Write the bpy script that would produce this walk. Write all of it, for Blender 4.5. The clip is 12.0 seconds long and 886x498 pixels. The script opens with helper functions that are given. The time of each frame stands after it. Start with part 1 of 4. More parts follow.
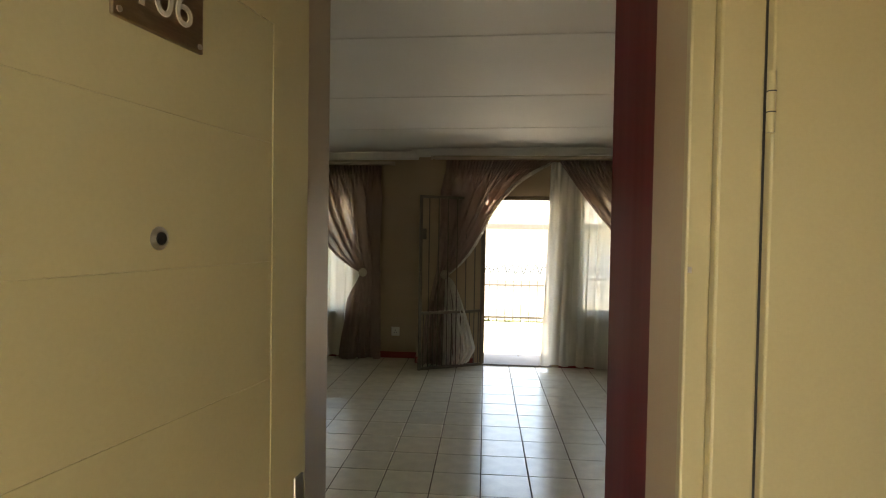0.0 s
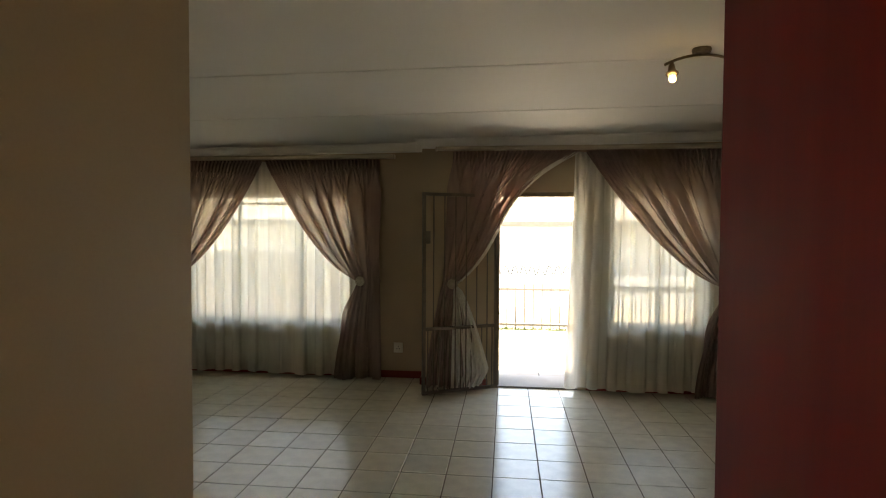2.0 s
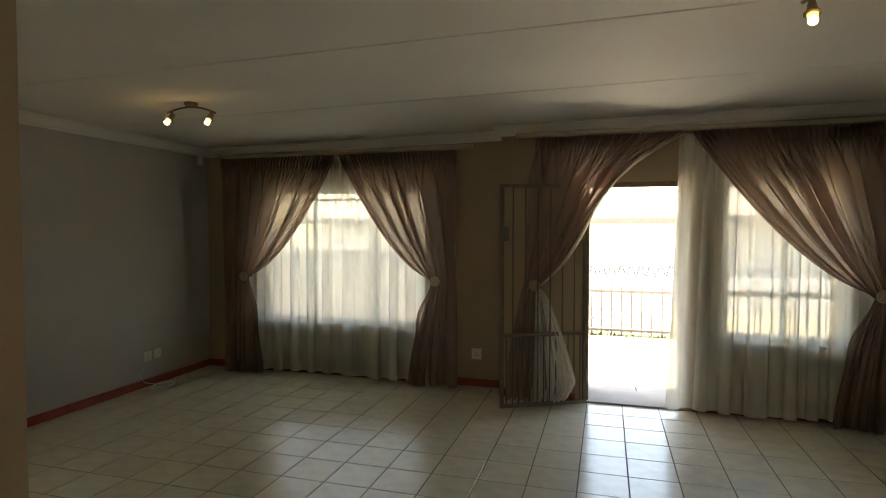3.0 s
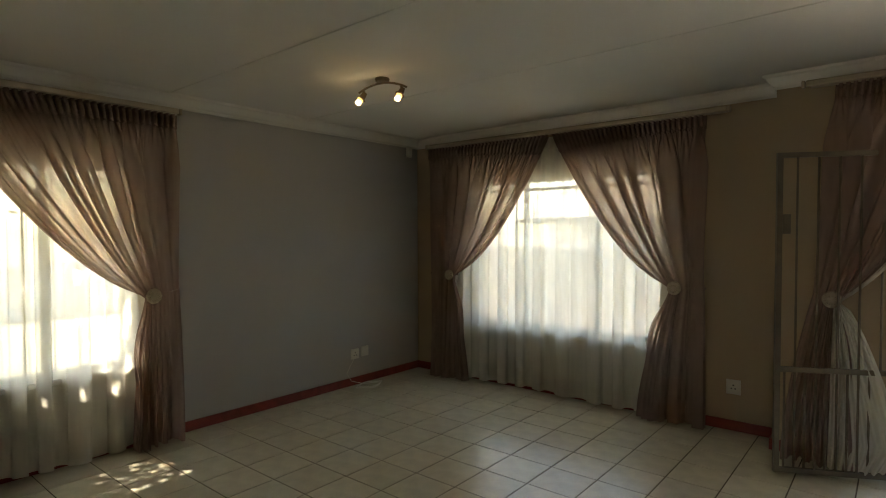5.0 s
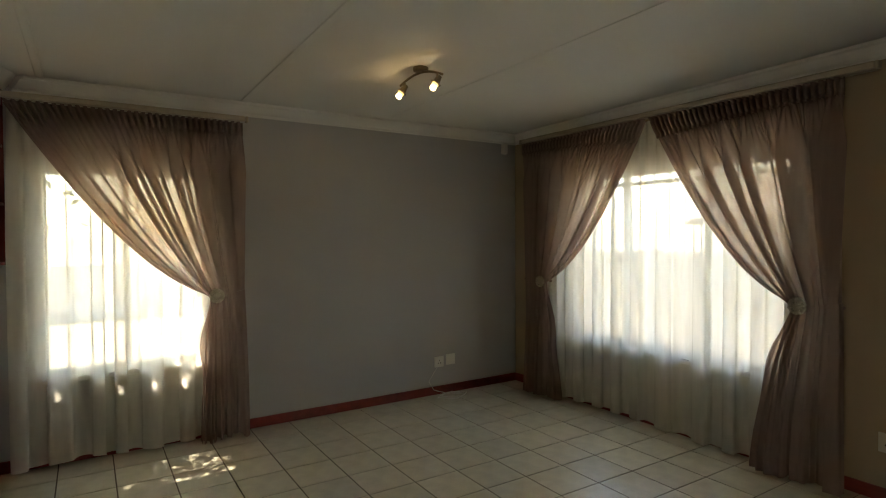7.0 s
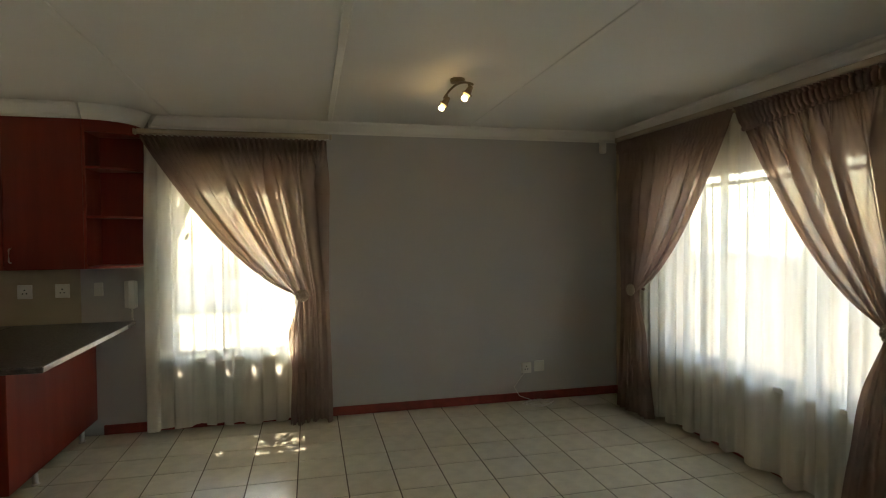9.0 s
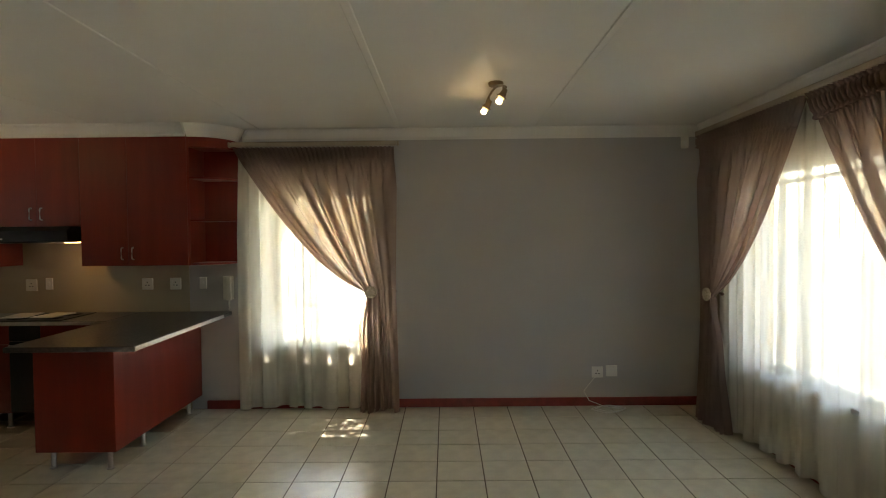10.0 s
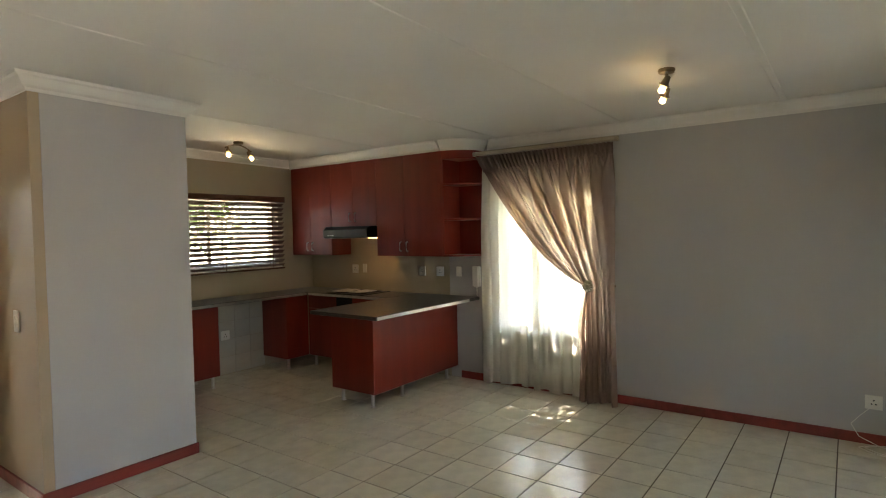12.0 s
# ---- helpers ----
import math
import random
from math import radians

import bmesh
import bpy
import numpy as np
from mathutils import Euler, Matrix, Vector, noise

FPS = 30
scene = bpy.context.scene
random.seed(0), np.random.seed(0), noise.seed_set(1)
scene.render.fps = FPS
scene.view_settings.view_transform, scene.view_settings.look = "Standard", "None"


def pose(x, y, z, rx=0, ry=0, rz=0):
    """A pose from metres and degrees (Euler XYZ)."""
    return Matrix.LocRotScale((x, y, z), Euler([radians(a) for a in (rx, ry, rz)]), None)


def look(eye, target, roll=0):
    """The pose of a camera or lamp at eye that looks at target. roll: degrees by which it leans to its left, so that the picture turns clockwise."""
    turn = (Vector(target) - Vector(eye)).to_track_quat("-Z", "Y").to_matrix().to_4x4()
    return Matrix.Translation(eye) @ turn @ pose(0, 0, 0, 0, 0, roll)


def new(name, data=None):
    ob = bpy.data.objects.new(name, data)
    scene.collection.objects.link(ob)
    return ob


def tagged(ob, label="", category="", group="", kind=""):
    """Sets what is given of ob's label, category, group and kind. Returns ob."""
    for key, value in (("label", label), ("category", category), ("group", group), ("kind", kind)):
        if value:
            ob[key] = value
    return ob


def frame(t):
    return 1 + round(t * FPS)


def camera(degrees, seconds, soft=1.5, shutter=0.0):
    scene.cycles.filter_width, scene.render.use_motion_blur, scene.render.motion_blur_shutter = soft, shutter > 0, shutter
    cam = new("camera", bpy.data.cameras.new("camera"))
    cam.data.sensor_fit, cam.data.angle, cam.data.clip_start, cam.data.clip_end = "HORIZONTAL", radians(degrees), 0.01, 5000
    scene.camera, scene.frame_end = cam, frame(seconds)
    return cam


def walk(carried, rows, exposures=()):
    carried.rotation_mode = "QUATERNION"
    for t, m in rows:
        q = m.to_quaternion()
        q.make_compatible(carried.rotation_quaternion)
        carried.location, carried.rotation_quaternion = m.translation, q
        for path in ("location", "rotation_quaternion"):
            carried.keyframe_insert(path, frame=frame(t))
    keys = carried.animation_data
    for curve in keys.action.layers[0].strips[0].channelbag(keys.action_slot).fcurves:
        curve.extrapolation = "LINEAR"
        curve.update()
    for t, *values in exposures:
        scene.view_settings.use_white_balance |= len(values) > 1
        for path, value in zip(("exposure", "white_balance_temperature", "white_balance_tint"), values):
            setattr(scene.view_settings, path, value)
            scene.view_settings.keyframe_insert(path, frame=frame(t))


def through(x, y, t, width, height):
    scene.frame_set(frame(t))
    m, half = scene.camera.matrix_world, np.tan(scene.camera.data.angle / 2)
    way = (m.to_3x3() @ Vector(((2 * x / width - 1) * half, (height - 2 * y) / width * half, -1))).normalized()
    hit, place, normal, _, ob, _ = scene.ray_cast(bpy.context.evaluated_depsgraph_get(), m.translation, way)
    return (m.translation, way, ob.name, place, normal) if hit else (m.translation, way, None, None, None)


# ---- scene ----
cam = camera(76.8, 12.0, soft=1.1)
PATH = [
    (0, (-0.102, -0.818, 1.534), (-0.252, 1.176, 1.483), 0.9),
    (0.5, (-0.073, -0.602, 1.577), (-0.229, 1.391, 1.518), 0.6),
    (1, (-0.054, -0.43, 1.613), (-0.215, 1.563, 1.554), 0.6),
    (1.5, (-0.039, -0.185, 1.609), (-0.22, 1.806, 1.551), 0.5),
    (2, (-0.03, 0.051, 1.601), (-0.255, 2.038, 1.537), 0.3),
    (2.5, (0.045, 0.311, 1.594), (-0.325, 2.275, 1.527), 0.1),
    (3, (0.052, 0.565, 1.576), (-0.509, 2.484, 1.507), -0.0),
    (3.5, (-0.037, 0.795, 1.582), (-0.793, 2.645, 1.51), -0.1),
    (3.7, (-0.026, 0.895, 1.57), (-0.886, 2.699, 1.504), -0.3),
    (5.3, (-0.257, 1.589, 1.491), (-1.621, 3.05, 1.433), -0.2),
    (5.5, (-0.2, 1.721, 1.491), (-1.634, 3.114, 1.435), -0.3),
    (6, (-0.161, 1.954, 1.517), (-1.689, 3.242, 1.455), -0.2),
    (6.5, (-0.05, 2.158, 1.491), (-1.672, 3.328, 1.443), -0.3),
    (7, (0.064, 2.315, 1.486), (-1.622, 3.389, 1.439), -0.3),
    (7.2, (0.118, 2.392, 1.487), (-1.604, 3.408, 1.443), -0.4),
    (9, (0.477, 3.148, 1.553), (-1.468, 3.611, 1.499), -0.5),
    (9.5, (0.562, 3.45, 1.563), (-1.422, 3.695, 1.509), -0.6),
    (10, (0.647, 3.734, 1.563), (-1.352, 3.723, 1.509), -0.6),
    (10.5, (0.664, 4.051, 1.576), (-1.312, 3.752, 1.523), -0.8),
    (11, (0.67, 4.366, 1.608), (-1.228, 3.741, 1.543), -1.1),
    (11.5, (0.667, 4.632, 1.587), (-1.101, 3.7, 1.527), -1.2),
    (12, (0.591, 4.94, 1.583), (-1.026, 3.765, 1.519), -1.2),
]
EXPOSURE = [(0.0, 3.46, 9200, 11), (2.5, 3.62, 9500, 12), (3.5, 3.44, 9200, 8), (5.5, 3.86, 8800, 10), (7.2, 3.96, 8700, 11), (9.5, 4.26, 8500, 11), (11.0, 4.74, 8200, 11), (12.0, 4.82, 8000, 11)]
walk(cam, [(t, look(eye, target, roll)) for t, eye, target, roll in PATH], EXPOSURE)

# ---- light ----
world = bpy.data.worlds.new("sky")
scene.world = world
world.use_nodes = True
wn = world.node_tree.nodes
wl = world.node_tree.links
sky = wn.new("ShaderNodeTexSky")
sky.sky_type = "NISHITA"
sky.sun_disc = False
SUN_EL, SUN_AZ = 64.0, 262.0     # degrees; azimuth clockwise from +y
sky.sun_elevation, sky.sun_rotation = radians(SUN_EL), radians(SUN_AZ)
sky.dust_density = 1.0
wn["Background"].inputs["Strength"].default_value = 0.15
wl.new(sky.outputs["Color"], wn["Background"].inputs["Color"])
sun = new("sun", bpy.data.lights.new("sun", "SUN"))
sun.data.energy, sun.data.angle, sun.data.color = 5.0, radians(0.6), (1.0, 0.97, 0.92)
_d = Vector((math.sin(radians(SUN_AZ)) * math.cos(radians(SUN_EL)), math.cos(radians(SUN_AZ)) * math.cos(radians(SUN_EL)), math.sin(radians(SUN_EL))))
sun.matrix_world = look(_d * 30, (0, 0, 0))


# ---- materials ----
def mat(name, color, rough=0.5, metal=0.0, spot=None, scale=6.0, fine=120.0, amount=0.12, bump=0.15, depth=0.002, stretch=(1, 1, 1), vary=0.0, coat=0.0, spec=0.5):
    """A paint, wood or stone: colour drifting at two scales, uneven gloss and fine relief."""
    m = bpy.data.materials.new(name)
    m.use_nodes = True
    n, l = m.node_tree.nodes, m.node_tree.links
    b = n["Principled BSDF"]
    b.inputs["Metallic"].default_value = metal
    b.inputs["Specular IOR Level"].default_value = spec
    b.inputs["Coat Weight"].default_value = coat
    b.inputs["Coat Roughness"].default_value = 0.15
    co = n.new("ShaderNodeTexCoord")
    mp = n.new("ShaderNodeMapping")
    mp.inputs["Scale"].default_value = stretch
    l.new(co.outputs["Object"], mp.inputs["Vector"])
    big = n.new("ShaderNodeTexNoise")
    big.inputs["Scale"].default_value, big.inputs["Detail"].default_value = scale, 4.0
    small = n.new("ShaderNodeTexNoise")
    small.inputs["Scale"].default_value, small.inputs["Detail"].default_value = fine, 3.0
    for t in (big, small):
        l.new(mp.outputs["Vector"], t.inputs["Vector"])
    dark = spot or [c * (1 - 2.2 * amount) for c in color]
    mix = n.new("ShaderNodeMix")
    mix.data_type = "RGBA"
    mix.inputs["A"].default_value = (*color, 1)
    mix.inputs["B"].default_value = (*dark, 1)
    add = n.new("ShaderNodeMath")
    add.operation = "MULTIPLY_ADD"
    l.new(small.outputs["Fac"], add.inputs[0])
    add.inputs[1].default_value = 0.4
    l.new(big.outputs["Fac"], add.inputs[2])
    ramp = n.new("ShaderNodeMapRange")
    ramp.inputs["From Min"].default_value, ramp.inputs["From Max"].default_value = 0.45, 0.95
    l.new(add.outputs[0], ramp.inputs["Value"])
    l.new(ramp.outputs["Result"], mix.inputs["Factor"])
    out = mix.outputs["Result"]
    if vary:
        info = n.new("ShaderNodeObjectInfo")
        hs = n.new("ShaderNodeHueSaturation")
        mr = n.new("ShaderNodeMapRange")
        mr.inputs["To Min"].default_value, mr.inputs["To Max"].default_value = 1 - vary, 1 + vary
        l.new(info.outputs["Random"], mr.inputs["Value"])
        l.new(mr.outputs["Result"], hs.inputs["Value"])
        l.new(out, hs.inputs["Color"])
        out = hs.outputs["Color"]
    l.new(out, b.inputs["Base Color"])
    rr = n.new("ShaderNodeMapRange")
    rr.inputs["To Min"].default_value, rr.inputs["To Max"].default_value = max(0.02, rough * 0.8), min(1, rough * 1.2)
    l.new(big.outputs["Fac"], rr.inputs["Value"])
    l.new(rr.outputs["Result"], b.inputs["Roughness"])
    bp = n.new("ShaderNodeBump")
    bp.inputs["Strength"].default_value, bp.inputs["Distance"].default_value = bump, depth
    l.new(add.outputs[0], bp.inputs["Height"])
    l.new(bp.outputs["Normal"], b.inputs["Normal"])
    return m


def wood(name, light, dark, rough=0.3, axis=2, coat=0.3, scale=9.0):
    """Straight-grained wood or wood foil, the grain along one axis."""
    m = mat(name, light, rough, spot=dark, scale=scale, fine=60, bump=0.06, depth=0.001, stretch=tuple(0.12 if i == axis else 1.6 for i in range(3)), coat=coat)
    return m


def cloth(name, color, through, clear=0.0, weave=900.0, tint=(1, 1, 1)):
    """Woven cloth that passes some of the light from behind; clear is the share of open weave."""
    m = bpy.data.materials.new(name)
    m.use_nodes = True
    n, l = m.node_tree.nodes, m.node_tree.links
    n.remove(n["Principled BSDF"])
    co = n.new("ShaderNodeTexCoord")
    ns = n.new("ShaderNodeTexNoise")
    ns.inputs["Scale"].default_value, ns.inputs["Detail"].default_value = 5.0, 5.0
    mp = n.new("ShaderNodeMapping")
    mp.inputs["Scale"].default_value = (6, 6, 0.7)
    l.new(co.outputs["Object"], mp.inputs["Vector"])
    l.new(mp.outputs["Vector"], ns.inputs["Vector"])
    mix = n.new("ShaderNodeMix")
    mix.data_type = "RGBA"
    mix.inputs["A"].default_value = (*color, 1)
    mix.inputs["B"].default_value = (*[c * 0.78 for c in color], 1)
    l.new(ns.outputs["Fac"], mix.inputs["Factor"])
    fine = n.new("ShaderNodeTexNoise")
    fine.inputs["Scale"].default_value = weave
    l.new(co.outputs["Object"], fine.inputs["Vector"])
    bp = n.new("ShaderNodeBump")
    bp.inputs["Strength"].default_value, bp.inputs["Distance"].default_value = 0.25, 0.001
    l.new(fine.outputs["Fac"], bp.inputs["Height"])
    di = n.new("ShaderNodeBsdfDiffuse")
    tr = n.new("ShaderNodeBsdfTranslucent")
    for s in (di, tr):
        l.new(mix.outputs["Result"], s.inputs["Color"])
        l.new(bp.outputs["Normal"], s.inputs["Normal"])
    ms = n.new("ShaderNodeMixShader")
    ms.inputs["Fac"].default_value = through
    l.new(di.outputs[0], ms.inputs[1])
    l.new(tr.outputs[0], ms.inputs[2])
    out = ms
    if clear:
        tp = n.new("ShaderNodeBsdfTransparent")
        tp.inputs["Color"].default_value = (*tint, 1)
        out = n.new("ShaderNodeMixShader")
        out.inputs["Fac"].default_value = clear
        l.new(ms.outputs[0], out.inputs[1])
        l.new(tp.outputs[0], out.inputs[2])
    l.new(out.outputs[0], n["Material Output"].inputs["Surface"])
    return m


def glow(name, color, strength):
    m = bpy.data.materials.new(name)
    m.use_nodes = True
    b = m.node_tree.nodes["Principled BSDF"]
    b.inputs["Base Color"].default_value = (*color, 1)
    b.inputs["Emission Color"].default_value = (*color, 1)
    b.inputs["Emission Strength"].default_value = strength
    return m


def glass(name):
    m = bpy.data.materials.new(name)
    m.use_nodes = True
    n, l = m.node_tree.nodes, m.node_tree.links
    b = n["Principled BSDF"]
    b.inputs["Base Color"].default_value = (0.93, 0.96, 0.95, 1)
    b.inputs["Roughness"].default_value = 0.02
    b.inputs["Transmission Weight"].default_value = 1.0
    b.inputs["IOR"].default_value = 1.45
    return m


PAINT = mat("grey_wall_paint", (0.50, 0.485, 0.475), 0.55, scale=1.2, fine=180, amount=0.04, bump=0.12)
BEIGE = mat("beige_wall_paint", (0.44, 0.335, 0.22), 0.45, scale=1.3, fine=160, amount=0.04, bump=0.1)
# beige warmed so that the paint holds the hood lamp's glow
KITCHEN = mat("kitchen_paint_hood_glow", (0.45, 0.385, 0.275), 0.4, scale=1.5, fine=160, amount=0.05, bump=0.1)
CEIL = mat("ceiling_paint", (0.80, 0.79, 0.75), 0.7, scale=0.9, fine=120, amount=0.03, bump=0.08)
WHITE = mat("white_gloss_paint", (0.80, 0.79, 0.75), 0.4, scale=3, amount=0.03, bump=0.05)
# cream pushed to yellow: the porch's warm light is put into the paint
CREAM = mat("cream_paint_porch_lit", (0.47, 0.41, 0.235), 0.32, scale=2.0, fine=140, amount=0.05, bump=0.1)
TILE = mat("cream_floor_tile", (0.80, 0.77, 0.63), 0.21, scale=9, fine=90, amount=0.09, bump=0.10, depth=0.0012, vary=0.05, spec=0.85)
GROUT = mat("dark_grout", (0.13, 0.10, 0.075), 0.9, scale=20, amount=0.15)
SKIRT = wood("red_brown_skirting", (0.31, 0.045, 0.03), (0.19, 0.03, 0.02), 0.35, axis=0)
CHERRY = wood("cherry_foil", (0.23, 0.025, 0.011), (0.17, 0.018, 0.009), 0.38, axis=2, coat=0.05, scale=5)
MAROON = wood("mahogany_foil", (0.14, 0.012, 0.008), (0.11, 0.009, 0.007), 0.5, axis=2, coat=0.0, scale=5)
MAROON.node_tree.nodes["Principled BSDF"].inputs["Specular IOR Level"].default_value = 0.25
EDGE = mat("worn_metal_edge", (0.55, 0.53, 0.50), 0.35, metal=0.7, scale=20)
STONE = mat("dark_worktop", (0.11, 0.10, 0.09), 0.3, scale=60, fine=400, amount=0.3, bump=0.05)
STEEL = mat("brushed_steel", (0.62, 0.60, 0.57), 0.3, metal=1.0, scale=30, amount=0.06, bump=0.04)
BRONZE = mat("antique_bronze", (0.30, 0.24, 0.165), 0.34, metal=0.9, scale=20, amount=0.2, bump=0.06)
BLACK = mat("black_enamel", (0.018, 0.018, 0.018), 0.4, scale=8, amount=0.1, bump=0.02, spec=0.25)
PLASTIC = mat("white_plastic", (0.80, 0.78, 0.72), 0.35, scale=12, amount=0.03, bump=0.02)
# near-black colour for the shade inside holes, slits and seams
HOLE_SHADE = mat("painted_hole_shade", (0.03, 0.03, 0.03), 0.6)
# cream enamel with its base colour darkened to brown
GATE = mat("darkened_cream_gate_enamel", (0.19, 0.155, 0.115), 0.4, scale=14, amount=0.12, bump=0.15)
PLATE = mat("brushed_bronze_plate", (0.30, 0.22, 0.14), 0.35, metal=0.85, scale=25, amount=0.1, stretch=(1, 1, 8))
CURTAIN = cloth("taupe_curtain_cloth", (0.49, 0.37, 0.33), 0.52, clear=0.27, tint=(1.0, 0.86, 0.74))
SHEER = cloth("cream_sheer_voile", (0.95, 0.935, 0.85), 0.40, clear=0.15)
ROSETTE = cloth("cream_rosette_cloth", (0.56, 0.50, 0.41), 0.2)
# cream browned to carry the rails' shade; the door digits share it
RAIL = mat("shade_toned_cream", (0.52, 0.44, 0.34), 0.4, scale=5, amount=0.06)
BLIND = wood("dark_blind_wood", (0.14, 0.06, 0.028), (0.08, 0.035, 0.018), 0.35, axis=0)
GLASS = glass("window_glass")
FRAME = mat("window_frame_paint", (0.55, 0.50, 0.42), 0.4, scale=10, amount=0.08)
BULB = glow("lit_bulb", (1.0, 0.80, 0.46), 1.5)
COLLAR = glow("warm_lamp_glass", (1.0, 0.66, 0.26), 0.16)
HOODLAMP = glow("lit_hood_lens", (1.0, 0.58, 0.22), 1.0)
PAVING = mat("pale_concrete_paving", (0.37, 0.35, 0.32), 0.85, scale=3, fine=60, amount=0.1, bump=0.4, depth=0.004, vary=0.06)
EARTH = mat("dry_ground", (0.33, 0.29, 0.21), 0.95, scale=0.6, fine=14, amount=0.16, bump=0.5, depth=0.02)
PLASTER = mat("pale_plaster", (0.80, 0.81, 0.82), 0.8, scale=1.0, fine=50, amount=0.08, bump=0.3)
BRICK = mat("boundary_brick", (0.38, 0.375, 0.37), 0.9, scale=8, fine=90, amount=0.18, bump=0.5, depth=0.004, vary=0.15)
MORTAR = mat("mortar", (0.44, 0.43, 0.42), 0.95, scale=30, amount=0.1)
ROOF = mat("roof_sheet", (0.30, 0.28, 0.26), 0.6, scale=3, amount=0.12)
LEAF = mat("green_leaves", (0.07, 0.11, 0.03), 0.6, spot=(0.04, 0.065, 0.018), scale=9, amount=0.2)
BARK = mat("bark", (0.13, 0.10, 0.07), 0.9, scale=12, amount=0.25, bump=0.6, depth=0.01)
FENCE = mat("fence_paint", (0.16, 0.14, 0.115), 0.5, scale=12, amount=0.1)
WALLTILE = mat("pale_wall_tile", (0.56, 0.54, 0.48), 0.25, scale=6, fine=80, amount=0.05, bump=0.05, vary=0.04)
PAPER = mat("white_paper", (0.82, 0.81, 0.78), 0.7, scale=20, amount=0.03)


# ---- building helpers ----
def box(bm, x0, x1, y0, y1, z0, z1, m=None):
    vs = [Vector((x, y, z)) for x in (x0, x1) for y in (y0, y1) for z in (z0, z1)]
    if m is not None:
        vs = [m @ v for v in vs]
    v = [bm.verts.new(p) for p in vs]
    for f in ((0, 1, 3, 2), (4, 6, 7, 5), (0, 4, 5, 1), (2, 3, 7, 6), (0, 2, 6, 4), (1, 5, 7, 3)):
        bm.faces.new([v[i] for i in f])
    return bm


def boxes(*args):
    bm = bmesh.new()
    for a in args:
        box(bm, *a)
    return bm


def rounded(x0, x1, y0, y1, z0, z1, r=0.004, seg=2):
    bm = boxes((x0, x1, y0, y1, z0, z1))
    bmesh.ops.recalc_face_normals(bm, faces=bm.faces)
    bmesh.ops.bevel(bm, geom=bm.edges[:], offset=r, segments=seg, affect="EDGES", profile=0.5)
    return bm


def tube(bm, p, q, r, r2=None, seg=12):
    p, q = Vector(p), Vector(q)
    m = Matrix.Translation((p + q) / 2) @ (q - p).to_track_quat("Z", "Y").to_matrix().to_4x4()
    bmesh.ops.create_cone(bm, cap_ends=True, segments=seg, radius1=r, radius2=r if r2 is None else r2, depth=(q - p).length, matrix=m)
    return bm


def rod(p, q, r, r2=None, seg=12):
    return tube(bmesh.new(), p, q, r, r2, seg)


def lathe(profile, seg=20, m=Matrix()):
    """A turned shape: (radius, height) pairs round the z axis."""
    bm = bmesh.new()
    rings = [[bm.verts.new(m @ Vector((r * math.cos(2 * math.pi * i / seg), r * math.sin(2 * math.pi * i / seg), z))) for i in range(seg)] for r, z in profile]
    for a, b in zip(rings, rings[1:]):
        for i in range(seg):
            bm.faces.new((a[i], a[(i + 1) % seg], b[(i + 1) % seg], b[i]))
    bm.faces.new(rings[0][::-1])
    bm.faces.new(rings[-1])
    return bm


def strand(points, r, seg=8):
    """A round cord through points."""
    bm = bmesh.new()
    pts = [Vector(p) for p in points]
    rings = []
    for i, p in enumerate(pts):
        d = (pts[min(i + 1, len(pts) - 1)] - pts[max(i - 1, 0)]).normalized()
        q = d.to_track_quat("Z", "Y")
        rings.append([bm.verts.new(p + q @ Vector((r * math.cos(2 * math.pi * k / seg), r * math.sin(2 * math.pi * k / seg), 0))) for k in range(seg)])
    for a, b in zip(rings, rings[1:]):
        for k in range(seg):
            bm.faces.new((a[k], a[(k + 1) % seg], b[(k + 1) % seg], b[k]))
    bm.faces.new(rings[0][::-1])
    bm.faces.new(rings[-1])
    return bm


def sheet(rows):
    """A mesh over rows of points."""
    bm = bmesh.new()
    vs = [[bm.verts.new(p) for p in r] for r in rows]
    for a, b in zip(vs, vs[1:]):
        for i in range(len(a) - 1):
            bm.faces.new((a[i], a[i + 1], b[i + 1], b[i]))
    for f in bm.faces:
        f.smooth = True
    return bm


def data(name, bm, material):
    bmesh.ops.recalc_face_normals(bm, faces=bm.faces)
    me = bpy.data.meshes.new(name)
    bm.to_mesh(me)
    bm.free()
    me.materials.append(material)
    return me


def part(name, bm, material, parent, label=""):
    ob = new(name, data(name, bm, material))
    ob.parent = parent
    return tagged(ob, label)


def smooth(ob, angle=35):
    ob.data.shade_smooth()
    ob.data.set_sharp_from_angle(angle=radians(angle))
    return ob


def solid(name, bm, material, label="", category="", kind="", group=""):
    return tagged(new(name, data(name, bm, material)), label, category, group, kind)


def empty(name, m, label, category, kind="", group=""):
    ob = new(name)
    ob.empty_display_size = 0.1
    ob.matrix_basis = m
    return tagged(ob, label, category, group, kind)


# ---- the setting ----
H = 2.54                       # ceiling
WX, NY, DY, STEP = -4.37, 6.02, 5.78, -0.90
SY = -0.80                     # kitchen's back wall
EX = 2.62                      # east wall
PX0, PX1, PY = -1.60, -0.645, 1.085     # block between passage and kitchen
RX, RY = 0.255, 0.885          # passage's other side
TH = 0.22
FALL = 0.012                   # the ceiling falls slightly towards the west
N_WIN = (-3.62, -1.72, 0.575, 2.0)
W_WIN = (2.06, 3.04, 0.575, 1.95)
D_WIN = (1.02, 1.95, 0.63, 1.98)
DOOR = (-0.13, 0.70, 0.0, 2.0)
K_WIN = (-3.83, -2.30, 1.20, 2.0)


